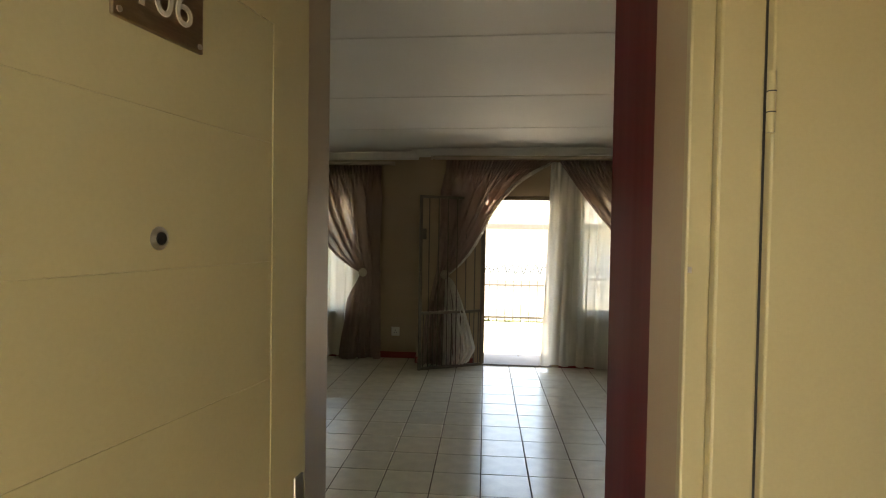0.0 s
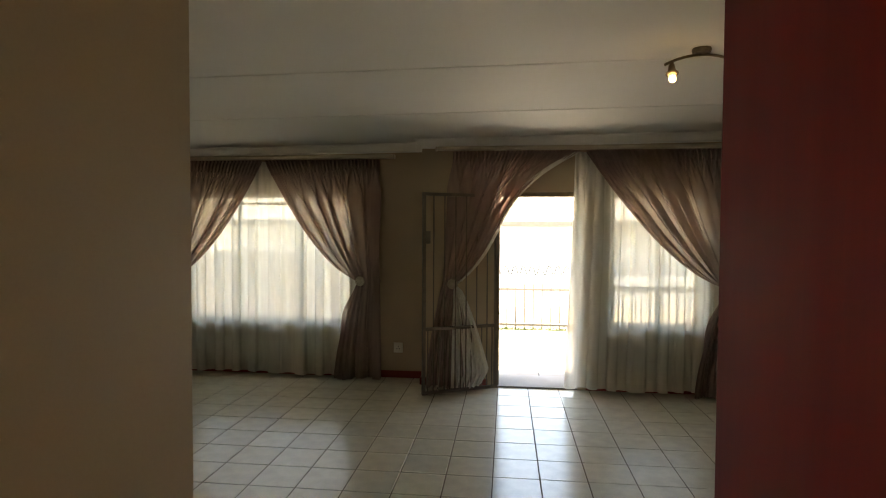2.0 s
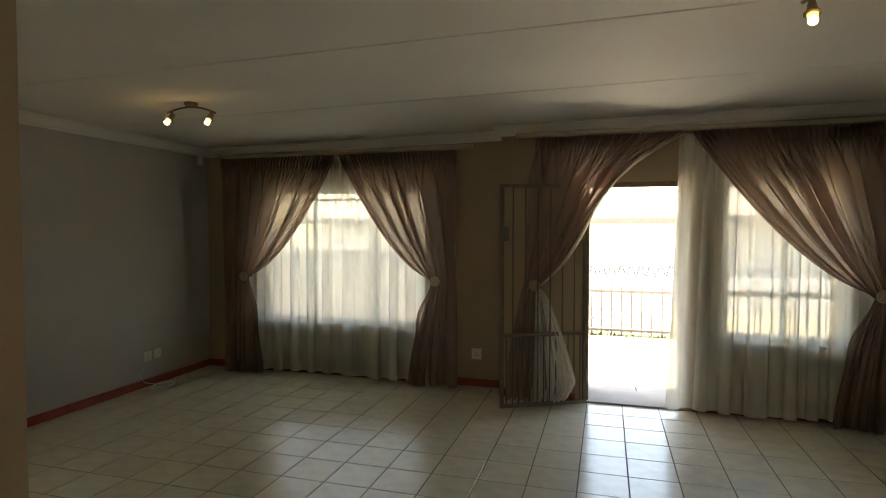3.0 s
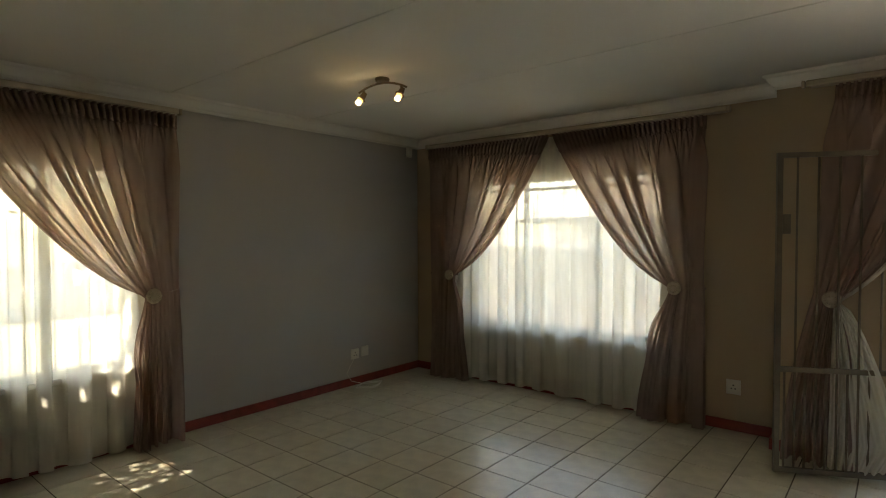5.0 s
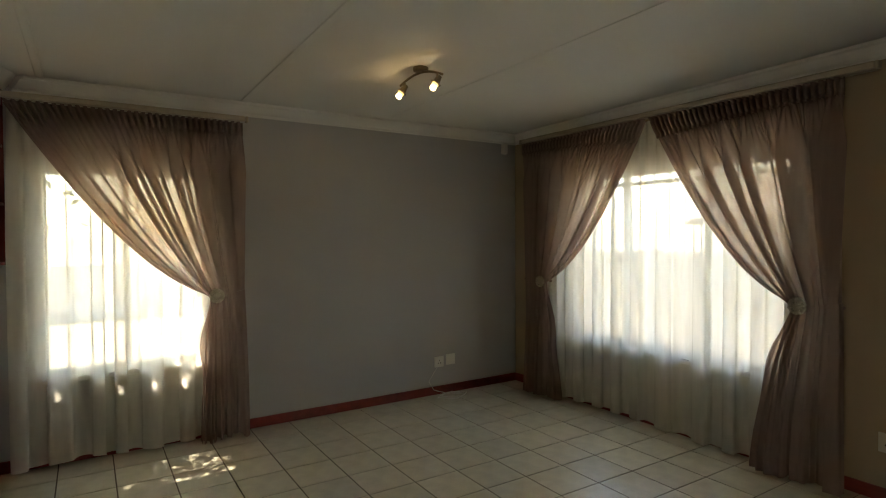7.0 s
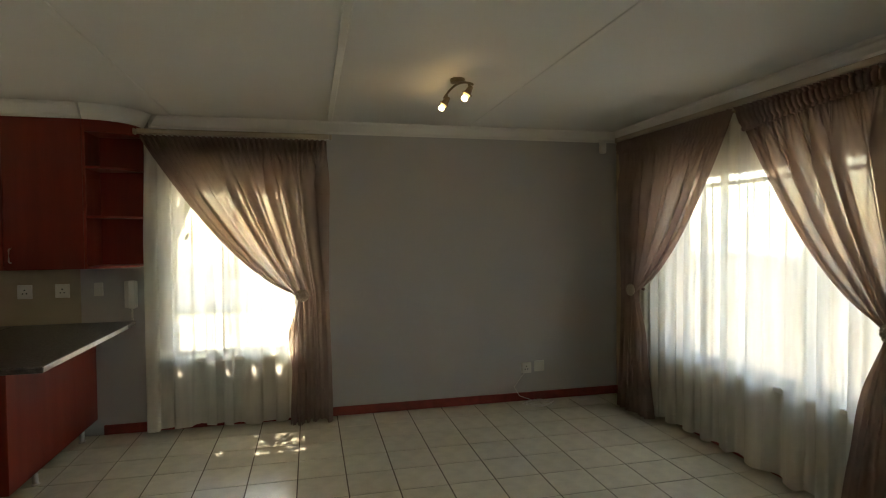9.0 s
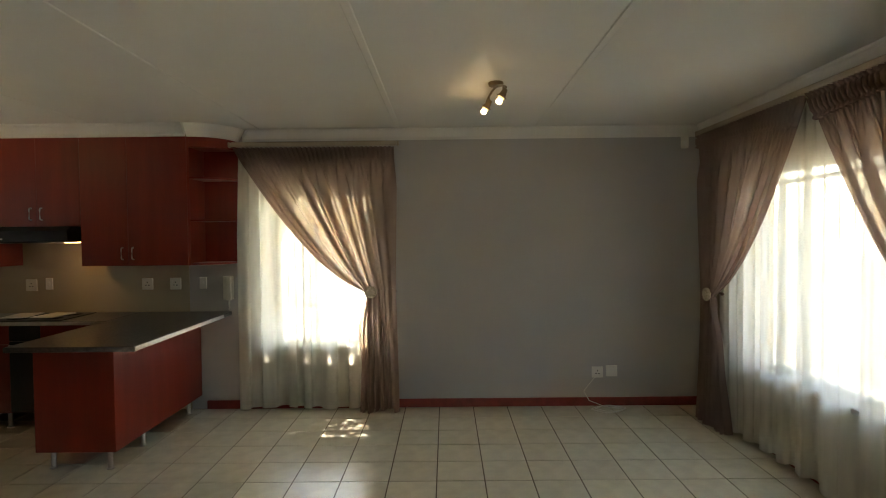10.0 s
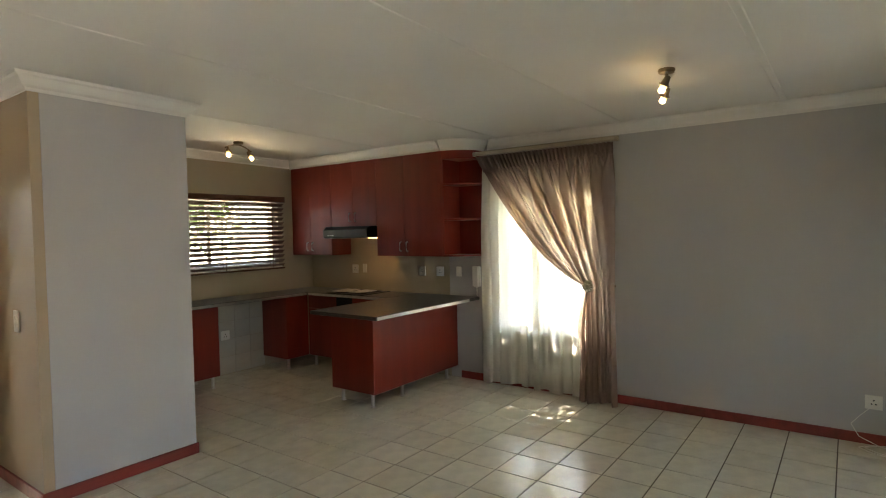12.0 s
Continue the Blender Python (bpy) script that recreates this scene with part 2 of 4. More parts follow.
def wall_x(y0, y1, x0, x1, holes=(), z1=H + 0.06):
    """A wall along x, from y0 to y1 thick, with holes (x0, x1, z0, z1)."""
    bm, x = bmesh.new(), x0
    for a, b, c, d in sorted(holes):
        box(bm, x, a, y0, y1, 0, z1)
        if c > 0:
            box(bm, a, b, y0, y1, 0, c)
        box(bm, a, b, y0, y1, d, z1)
        x = b
    box(bm, x, x1, y0, y1, 0, z1)
    return bm


def wall_y(x0, x1, y0, y1, holes=(), z1=H + 0.06):
    bm, y = bmesh.new(), y0
    for a, b, c, d in sorted(holes):
        box(bm, x0, x1, y, a, 0, z1)
        if c > 0:
            box(bm, x0, x1, a, b, 0, c)
        box(bm, x0, x1, a, b, d, z1)
        y = b
    box(bm, x0, x1, y, y1, 0, z1)
    return bm


solid("wall_north", wall_x(NY, NY + TH, WX - TH, STEP - 0.002, [N_WIN]), BEIGE, "beige painted wall round the curtained window", "wall", "structure")
solid("wall_door", wall_x(DY, DY + TH + 0.24, STEP, EX + TH, [DOOR, D_WIN]), BEIGE, "beige painted wall with the open garden door", "wall", "structure")
solid("wall_west", wall_y(WX - TH, WX, 1.42, NY - 0.002, [W_WIN]), PAINT, "smooth grey painted wall", "wall", "structure")
solid("wall_west_kitchen", wall_y(WX - TH, WX, SY - TH, 1.418), KITCHEN, "beige kitchen wall behind the cupboards, hood glow in its paint", "wall", "structure")
solid("wall_south_kitchen", wall_x(SY - TH, SY, WX + 0.002, PX0 - 0.002, [K_WIN]), KITCHEN, "beige kitchen wall with a blind, hood glow in its paint", "wall", "structure")
solid("wall_block", boxes((PX0, PX1 - 0.06, -0.62, PY - 0.003, 0, H + 0.06)), PAINT, "pale grey painted wall between passage and kitchen", "wall", "structure")
solid("wall_passage", boxes((PX1 - 0.058, PX1, -0.52, PY, 0, H + 0.06)), BEIGE, "beige satin passage wall", "wall", "structure")
solid("wall_block_face", boxes((PX0, PX1 - 0.06, PY - 0.001, PY + 0.001, 0, H + 0.06)), PAINT, "pale grey painted end of the wall", "wall", "structure")
solid("wall_passage_east", boxes((RX, EX + TH, 0.20, 0.415, 0, H + 0.06)), BEIGE, "beige satin painted passage wall", "wall", "structure")
solid("wall_east", boxes((EX, EX + TH, 0.417, DY - 0.002, 0, H + 0.06)), PAINT, "plain grey painted wall", "wall", "structure")
solid("wall_entrance", wall_x(-0.74, -0.52, -1.9, 1.6, [(-0.665, 0.30, 0, 2.06)]), BEIGE, "beige entrance wall with the door opening", "wall", "structure")
solid("wall_entrance_side", boxes((1.15, 1.30, -0.518, 0.198, 0, H + 0.06)), BEIGE, "plain beige lobby wall", "wall", "structure")
cb = bmesh.new()
box(cb, WX - TH, EX + TH, -0.74, DY + 0.6, H, H + 0.12)
box(cb, WX - TH, PX0, SY - TH, -0.7403, H, H + 0.12)
for y in (0.79, 2.08, 3.32, 4.545):
    sec = ((-0.023, -0.0003), (-0.017, -0.005), (0.017, -0.005), (0.023, -0.0003))
    ea, eb = [[cb.verts.new((x, y + u, H + z)) for u, z in sec] for x in (WX + 0.06, EX - 0.06)]
    for k in range(4):
        cb.faces.new((ea[k], ea[(k + 1) % 4], eb[(k + 1) % 4], eb[k]))
    cb.faces.new(ea)
    cb.faces.new(eb[::-1])
for v in cb.verts:
    v.co.z += FALL * (v.co.x + 1.2)
solid("ceiling", cb, CEIL, "white board ceiling with slim cover strips", "ceiling", "structure")


def cornice(name, p, q, inward, label="white moulded cornice", ends=(0, 0), tall=1.02):
    """A stepped cove from p to q at the ceiling; inward is the unit vector into the room."""
    prof = ((0, -0.095), (0.012, -0.095), (0.014, -0.078), (0.03, -0.066), (0.046, -0.045), (0.058, -0.026), (0.074, -0.018), (0.078, -0.002), (0, -0.002))
    p, q, w = Vector(p), Vector(q), Vector(inward)
    d = (q - p).normalized()
    bm = bmesh.new()
    a = [bm.verts.new(p + w * u + d * (u * ends[0]) + Vector((0, 0, H + z * tall))) for u, z in prof]
    b = [bm.verts.new(q + w * u - d * (u * ends[1]) + Vector((0, 0, H + z * tall))) for u, z in prof]
    k = len(prof)
    for i in range(k):
        bm.faces.new((a[i], a[(i + 1) % k], b[(i + 1) % k], b[i]))
    bm.faces.new(a)
    bm.faces.new(b[::-1])
    for v in bm.verts:
        v.co.z += FALL * (v.co.x + 1.2)
    solid(name, bm, WHITE, label, "cornice", "structure")


cornice("trim_north", (WX, NY, 0), (STEP, NY, 0), (0, -1, 0), ends=(1, 1))
cornice("trim_step", (STEP, NY, 0), (STEP, DY, 0), (-1, 0, 0), ends=(1, -1))
cornice("trim_door", (STEP, DY, 0), (EX, DY, 0), (0, -1, 0), ends=(-1, 1))
cornice("trim_west", (WX, 1.92, 0), (WX, NY, 0), (1, 0, 0), ends=(1, 1))
cornice("trim_kitchen", (-4.03, SY, 0), (PX0, SY, 0), (0, 1, 0), ends=(1, 1))
cornice("trim_block", (PX0, PY, 0), (PX1, PY, 0), (0, 1, 0), ends=(-1, -1), tall=1.05)
cornice("trim_block_west", (PX0, SY, 0), (PX0, PY, 0), (-1, 0, 0), ends=(1, -1), tall=1.05)
cornice("trim_passage", (PX1, -0.5, 0), (PX1, PY, 0), (1, 0, 0), ends=(0, -1), tall=1.05)
cornice("trim_cupboard", (-4.04, SY, 0), (-4.04, 1.56, 0), (1, 0, 0), ends=(1, 0), tall=1.1)


def skirting(name, x0, x1, y0, y1):
    bm = rounded(x0, x1, y0, y1, 0.001, 0.078, 0.004, 2)
    solid(name, bm, SKIRT, "dark red-brown wooden skirting board", "skirting board", "structure")


skirting("baseboard", WX, WX + 0.016, 1.56, NY - 0.018)
skirting("baseboard", WX + 0.002, STEP, NY - 0.016, NY)
skirting("baseboard", STEP - 0.016, STEP, DY, NY - 0.018)
skirting("baseboard", STEP - 0.016, DOOR[0] - 0.08, DY - 0.016, DY)
skirting("baseboard", DOOR[1] + 0.08, EX, DY - 0.016, DY)
skirting("baseboard", PX0 - 0.012, PX1 + 0.014, PY + 0.001, PY + 0.016)
skirting("baseboard", PX1, PX1 + 0.014, -0.5, PY)


# ---- windows ----
def window(name, m, w, h, mullions, transom, label):
    """A steel window, w wide and h high, in an opening; local x along the wall, y outwards, z up from the sill."""
    ob = empty(name, m, label, "window", "structure")
    f = 0.035
    part("window_frame", boxes((0, f, 0.06, 0.11, 0, h), (w - f, w, 0.06, 0.11, 0, h), (f, w - f, 0.06, 0.11, 0, f), (f, w - f, 0.06, 0.11, h - f, h)), FRAME, ob)
    xs = [0] + [w * k for k in mullions] + [w]
    for x in xs[1:-1]:
        part("mullion", boxes((x - 0.02, x + 0.02, 0.065, 0.105, f, h - f)), FRAME, ob)
    for a, b in zip(xs, xs[1:]):
        a, b = a + (f if a == 0 else 0.02), b - (f if b == w else 0.02)
        if transom:
            part("glazing_bar", boxes((a, b, 0.07, 0.10, h * transom - 0.014, h * transom + 0.014)), FRAME, ob)
        p = part("pane", boxes((a, b, 0.083, 0.087, f, h - f)), GLASS, ob)
        p.visible_shadow = False
    part("window_sill", rounded(-0.02, w + 0.02, -0.045, 0.06, -0.035, -0.001, 0.006), WHITE, ob, "white painted window sill")
    n = int(w / 0.13)
    for i in range(1, n):
        part("burglar_bar", rod((w * i / n, 0.135, 0.0), (w * i / n, 0.135, h), 0.005, seg=8), FRAME, ob)
    return ob


window("window_1", pose(N_WIN[0], NY, N_WIN[2]), N_WIN[1] - N_WIN[0], N_WIN[3] - N_WIN[2], (0.31, 0.69), 0.93, "steel window with burglar bars behind sheer curtains")
window("window_2", pose(WX, W_WIN[0], W_WIN[2], 0, 0, 90), W_WIN[1] - W_WIN[0], W_WIN[3] - W_WIN[2], (0.5,), 0, "bright steel window behind a sheer curtain")
window("window_3", pose(D_WIN[0], DY, D_WIN[2]), D_WIN[1] - D_WIN[0], D_WIN[3] - D_WIN[2], (0.5,), 0.3, "steel window beside the garden door")
window("window_4", pose(K_WIN[1], SY, K_WIN[2], 0, 0, 180), K_WIN[1] - K_WIN[0], K_WIN[3] - K_WIN[2], (0.42,), 0.5, "kitchen window behind a wooden blind")

# garden door frame
df = empty("door_1", pose(0, DY, 0), "brown steel frame of the open garden door", "door frame", "structure")
part("jamb", boxes((DOOR[0] + 0.001, DOOR[0] + 0.035, 0.02, 0.14, 0, 2.0)), BRONZE, df)
part("jamb", boxes((DOOR[1] - 0.035, DOOR[1] - 0.001, 0.02, 0.14, 0, 2.0)), BRONZE, df)
part("head", boxes((DOOR[0] + 0.035, DOOR[1] - 0.035, 0.02, 0.14, 1.955, 1.999)), BRONZE, df)
part("threshold", rounded(DOOR[0] + 0.002, DOOR[1] - 0.002, -0.01, 0.46, 0.0, 0.018, 0.004), PAVING, df, "pale concrete threshold")


# ---- curtains ----
def curtain(name, m, outer, inner, tie, top, bottom_in, label, pleats=30, sag=0.5, seed=1, ztie=1.07, lift=0.90, drift=0.0, belly=0.0):
    """A tied-back curtain. Local x along the wall, y towards the wall, z up. outer, inner: the ends of its heading; tie: where it is held."""
    rnd = random.Random(seed)
    ob = empty(name, m, label, "curtain", group="tied-back curtains")
    ph = [rnd.uniform(0, 6.28) for _ in range(8)]
    ns, nv, nt = pleats * 12, 46, 24
    sign = 1 if inner > outer else -1

    def gather(s):
        """The outer folds hang nearly straight; the rest is drawn together at the band."""
        return 1 - (1 - s) ** 3.4

    def fold(s, k):
        """Depth and sideways turn of the folds; k fades pencil pleats into broad folds that lap over themselves."""
        fine = 2 * math.pi * pleats * s
        broad = 2 * math.pi * pleats * 0.19 * s + ph[0] + 1.3 * math.sin(9 * s + ph[1]) + 0.6 * math.sin(23 * s + ph[6])
        d = 0.012 * math.sin(fine) * (1 - k) + k * (0.034 * math.sin(broad) + 0.010 * math.sin(2 * math.pi * pleats * 0.61 * s + ph[2]))
        return d, -0.13 * math.sin(2 * fine) * (1 - k) / pleats - (0.25 * math.sin(2 * broad + 0.5) + 0.12 * math.sin(broad + ph[7])) * k / (pleats * 0.19)

    def swept(s, t):
        """A point of the cloth between heading (t = 0) and band (t = 1)."""
        u0 = outer + (inner - outer) * s
        u2 = outer + (tie - outer) * gather(s) + 0.4 * drift * (1 - gather(s))
        z2 = ztie - 0.16 * (1 - s) * s + 0.03 * (1 - s)
        u1 = u0 + (u2 - u0) * (0.30 + (sag - 0.30) * s)
        z1 = top + (z2 - top) * (0.5 + (lift - 0.5) * s * s)
        a, b, c = (1 - t) ** 2, 2 * t * (1 - t), t * t
        d, lap = fold(s, min(1.0, max(0.0, (t - 0.06) / 0.22)))
        wide = (inner - outer) * (1 - t) + (tie - outer) * t * 0.7
        d += 0.02 * math.sin(5.0 * s + 3.0 * t + ph[3]) * t
        edge = max(0.0, (s - 0.80) / 0.20)
        return Vector((a * u0 + b * u1 + c * u2 + lap * wide * (1 - edge) + belly * 9.48 * s ** 3 * t ** 3 * (1 - t), d * (1 - 0.45 * t) * (1 - 0.5 * edge) - 0.05 * t * s, a * top + b * z1 + c * z2))

    part("drape", sheet([[swept(i / ns, j / nv) for i in range(ns + 1)] for j in range(nv + 1)]), CURTAIN, ob)
    # side hem, turned back behind the leading edge
    part("side_hem", sheet([[swept(0.90 + 0.10 * i / 14, j / nv) + Vector((0, 0.007, 0)) for i in range(15)] for j in range(nv + 1)]), CURTAIN, ob)
    rows = []
    for j in range(nt + 1):
        t = j / nt
        row = []
        for i in range(ns + 1):
            s = i / ns
            g = gather(s)
            u0 = outer + (tie - outer) * g + 0.4 * drift * (1 - g)
            flare = 1 - (1 - t) ** 1.6
            u2 = outer + (bottom_in - outer) * (0.45 * s + 0.55 * g) - sign * 0.02 * (1 - s) + drift * (1 - s)
            bulge = sign * 0.05 * s ** 6 * math.sin(math.pi * min(1, t * 1.6)) ** 2
            z0 = ztie - 0.16 * (1 - s) * s + 0.03 * (1 - s)
            zb = 0.018 + 0.012 * math.sin(7 * s + ph[4])
            d, lap = fold(s, 1.0)
            d = d * (0.55 + 0.65 * t) + 0.015 * math.sin(4 * s + 2.5 * t + ph[5])
            row.append((u0 + (u2 - u0) * flare + bulge + lap * 0.7 * (tie - outer + (bottom_in - tie) * t), d - 0.05 * s * (1 - t), z0 + (zb - z0) * t))
        rows.append(row)
    part("tail", sheet(rows), CURTAIN, ob)
    # heading: a gathered band with a frill above and two rows of stitching
    rows = []
    for j in range(13):
        t = j / 12
        nip = 1 - 0.6 * math.exp(-((t - 0.16) / 0.06) ** 2) - 0.6 * math.exp(-((t - 0.80) / 0.06) ** 2)
        row = []
        for i in range(ns + 1):
            p = swept(i / ns, 0.068 * t)
            row.append((p.x, 0.027 * math.sin(2 * math.pi * pleats * i / ns) * nip - 0.014, p.z + 0.016 * (1 - t)))
        rows.append(row)
    part("heading", sheet(rows), CURTAIN, ob, "gathered heading tape of the curtain")
    part("heading_tape", sheet([[(x, y + 0.008, z) for x, y, z in r] for r in rows]), CURTAIN, ob)
    # band behind the cloth, and its rosette
    c0, half = (outer + tie) / 2, abs(tie - outer) / 2
    band = [(c0 + half * math.cos(a), 0.02 + 0.05 * math.sin(a), ztie) for a in [math.pi * k / 20 for k in range(21)]]
    part("tieback", strand(band, 0.01, 8), CURTAIN, ob, "taupe cord tieback")
    ros = lathe([(0.044, 0.0), (0.052, 0.012), (0.046, 0.026), (0.032, 0.030), (0.028, 0.024), (0.018, 0.030), (0.006, 0.034)], 66, pose(tie - sign * 0.025, -0.07, ztie, 90, 0, 0))
    hub = pose(tie - sign * 0.025, -0.07, ztie, 90, 0, 0)
    for v in ros.verts:
        q = hub.inverted() @ v.co
        q.z += 0.0035 * math.cos(11 * math.atan2(q.y, q.x)) * min(1, q.xy.length / 0.03)
        v.co = hub @ q
    smooth(part("rosette", ros, ROSETTE, ob, "cream round tieback rosette"), 50)
    return ob


def sheer(name, m, x0, x1, top, label, waves, seed, splay=0.0, hem=0.03):
    rnd = random.Random(seed)
    ph = [rnd.uniform(0, 6.28) for _ in range(8)]
    ns, nv = waves * 16, 34
    rows = []
    for j in range(nv + 1):
        t = j / nv
        row = []
        for i in range(ns + 1):
            s = i / ns
            k = min(1, t * 3)
            f = 2 * math.pi * waves * 0.36 * s + ph[0] + 1.4 * math.sin(8 * s + ph[1]) + 0.7 * math.sin(17 * s + ph[5]) + 0.3 * t
            d = 0.010 * math.sin(2 * math.pi * waves * s) * (1 - 0.6 * k) + k * (0.036 * math.sin(f) + 0.008 * math.sin(2 * math.pi * waves * 0.73 * s + ph[2]))
            x = x0 + (x1 - x0) * (s - k * 0.09 * math.sin(2 * f + 0.5) / (waves * 0.36)) + splay * (1 - s) ** 3 * t
            row.append((x, d, top + (hem + 0.01 * math.sin(9 * s + ph[4]) - top) * t))
        rows.append(row)
    ob = solid(name, sheet(rows), SHEER, label, "sheer curtain", group="sheer curtains")
    ob.matrix_basis = m
    return ob


def curtain_rail(name, m, length, label):
    ob = empty(name, m, label, "curtain rail")
    part("rail", rounded(0, length, -0.045, -0.005, 0, 0.040, 0.012, 3), RAIL, ob)
    part("rear_track", boxes((0.02, length - 0.02, 0.04, 0.062, 0.006, 0.028)), RAIL, ob, "slim white track of the sheer")
    part("end_cap", rounded(-0.02, -0.001, -0.05, 0, -0.006, 0.038, 0.006), RAIL, ob)
    part("end_cap", rounded(length + 0.001, length + 0.02, -0.05, 0, -0.006, 0.038, 0.006), RAIL, ob)
    for k in range(4):
        x = length * (k + 0.5) / 4
        part("bracket", boxes((x - 0.012, x + 0.012, -0.005, 0.13, 0.0285, 0.036)), RAIL, ob)
    return ob



# north window
nm = pose(0, NY - 0.17, 0)
curtain_rail("curtain_rail", pose(-4.08, NY - 0.13, 2.365), 2.86, "cream curtain rail above the wide window")
curtain("tied_curtain", nm, -4.05, -2.66, -3.70, 2.335, -3.58, "taupe curtain tied back at the wide window", 34, 0.55, 3)
curtain("tied_curtain", nm, -1.36, -2.62, -1.58, 2.335, -1.86, "taupe curtain tied back beside the wall socket", 32, 0.55, 4)
sheer("sheer_curtain", pose(0, NY - 0.078, 0), -3.86, -1.50, 2.35, "white sheer voile across the wide window", 30, 5)
# garden door and its window
dm = pose(0, DY - 0.17, 0)
curtain_rail("curtain_rail", pose(-0.72, DY - 0.13, 2.405), 3.06, "cream curtain rail above the garden door")
curtain("tied_curtain", dm, -0.56, 0.68, -0.53, 2.375, -0.42, "taupe curtain tied back behind the security gate", 34, 0.81, 6, ztie=1.08, lift=0.37, drift=-0.24, belly=0.18)
curtain("tied_curtain", dm, 2.24, 0.73, 2.04, 2.375, 1.78, "taupe curtain tied back at the side window", 36, 0.6, 7)
sheer("sheer_curtain", pose(0, DY - 0.078, 0), 0.64, 2.10, 2.385, "cream sheer voile drawn beside the open door", 22, 8, splay=-0.10)
rows = []
for j in range(31):                     # swept with the curtain to its band
    t = j / 30
    a, b, c = (1 - t) ** 2, 2 * t * (1 - t), t * t
    row = []
    for i in range(61):
        k = i / 60
        x0, x1, x2 = 0.62 + 0.07 * k, -0.34 + 0.05 * k, -0.55 + 0.03 * k
        z0, z1, z2 = 2.375, 1.93 - 0.03 * k, 1.06
        row.append((a * x0 + b * x1 + c * x2 + 0.18 * 9.48 * t ** 3 * (1 - t), 0.03 + 0.008 * math.sin(i * 0.75) * (1 - 0.4 * t) - 0.03 * t, a * z0 + b * z1 + c * z2))
    rows.append(row)
for j in range(1, 25):                  # and its tail
    t = j / 24
    right = -0.50 + 0.37 * t ** 0.75 - 0.12 * max(0, t - 0.85) / 0.15
    rows.append([(-0.55 + (right + 0.55) * i / 60 - 0.02 * t, 0.018 * math.sin(i * 0.75 + 1.2 * t) * (0.4 + t), 1.06 - t * (1.03 - 0.05 * (i / 60) ** 3)) for i in range(61)])
tl = solid("sheer_curtain", sheet(rows), SHEER, "white sheer tail gathered behind the security gate", "sheer curtain", group="sheer curtains")
tl.matrix_basis = pose(0, DY - 0.215, 0)
# west window
wm = pose(WX + 0.17, 0, 0, 0, 0, 90)
curtain_rail("curtain_rail", pose(WX + 0.13, 1.875, 2.335, 0, 0, 90), 1.44, "cream curtain rail on the grey wall")
curtain("tied_curtain", wm, 3.29, 1.90, 3.06, 2.305, 2.98, "single taupe curtain tied back on the grey wall", 34, 0.6, 9)
sheer("sheer_curtain", pose(WX + 0.078, 0, 0, 0, 0, 90), 1.91, 3.12, 2.32, "white sheer voile across the sunny window", 17, 10)


# ---- security gate ----
hinge, free = Vector((-0.115, 5.70, 0)), Vector((-0.825, 5.335, 0))
ang = math.degrees(math.atan2(free.y - hinge.y, free.x - hinge.x))
GW = (free - hinge).length
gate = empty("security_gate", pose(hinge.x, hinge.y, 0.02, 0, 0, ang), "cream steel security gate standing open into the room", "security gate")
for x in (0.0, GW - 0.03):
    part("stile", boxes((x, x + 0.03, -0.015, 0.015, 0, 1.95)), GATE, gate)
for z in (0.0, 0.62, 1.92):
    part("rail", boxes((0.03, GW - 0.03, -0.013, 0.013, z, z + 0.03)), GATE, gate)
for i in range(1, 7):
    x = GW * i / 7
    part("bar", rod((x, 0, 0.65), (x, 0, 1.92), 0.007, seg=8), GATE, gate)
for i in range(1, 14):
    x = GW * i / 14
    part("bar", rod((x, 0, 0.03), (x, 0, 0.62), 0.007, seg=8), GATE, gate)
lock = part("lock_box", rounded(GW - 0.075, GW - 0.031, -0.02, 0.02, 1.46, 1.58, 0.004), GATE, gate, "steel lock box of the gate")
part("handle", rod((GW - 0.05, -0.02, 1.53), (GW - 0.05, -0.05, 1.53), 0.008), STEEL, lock)


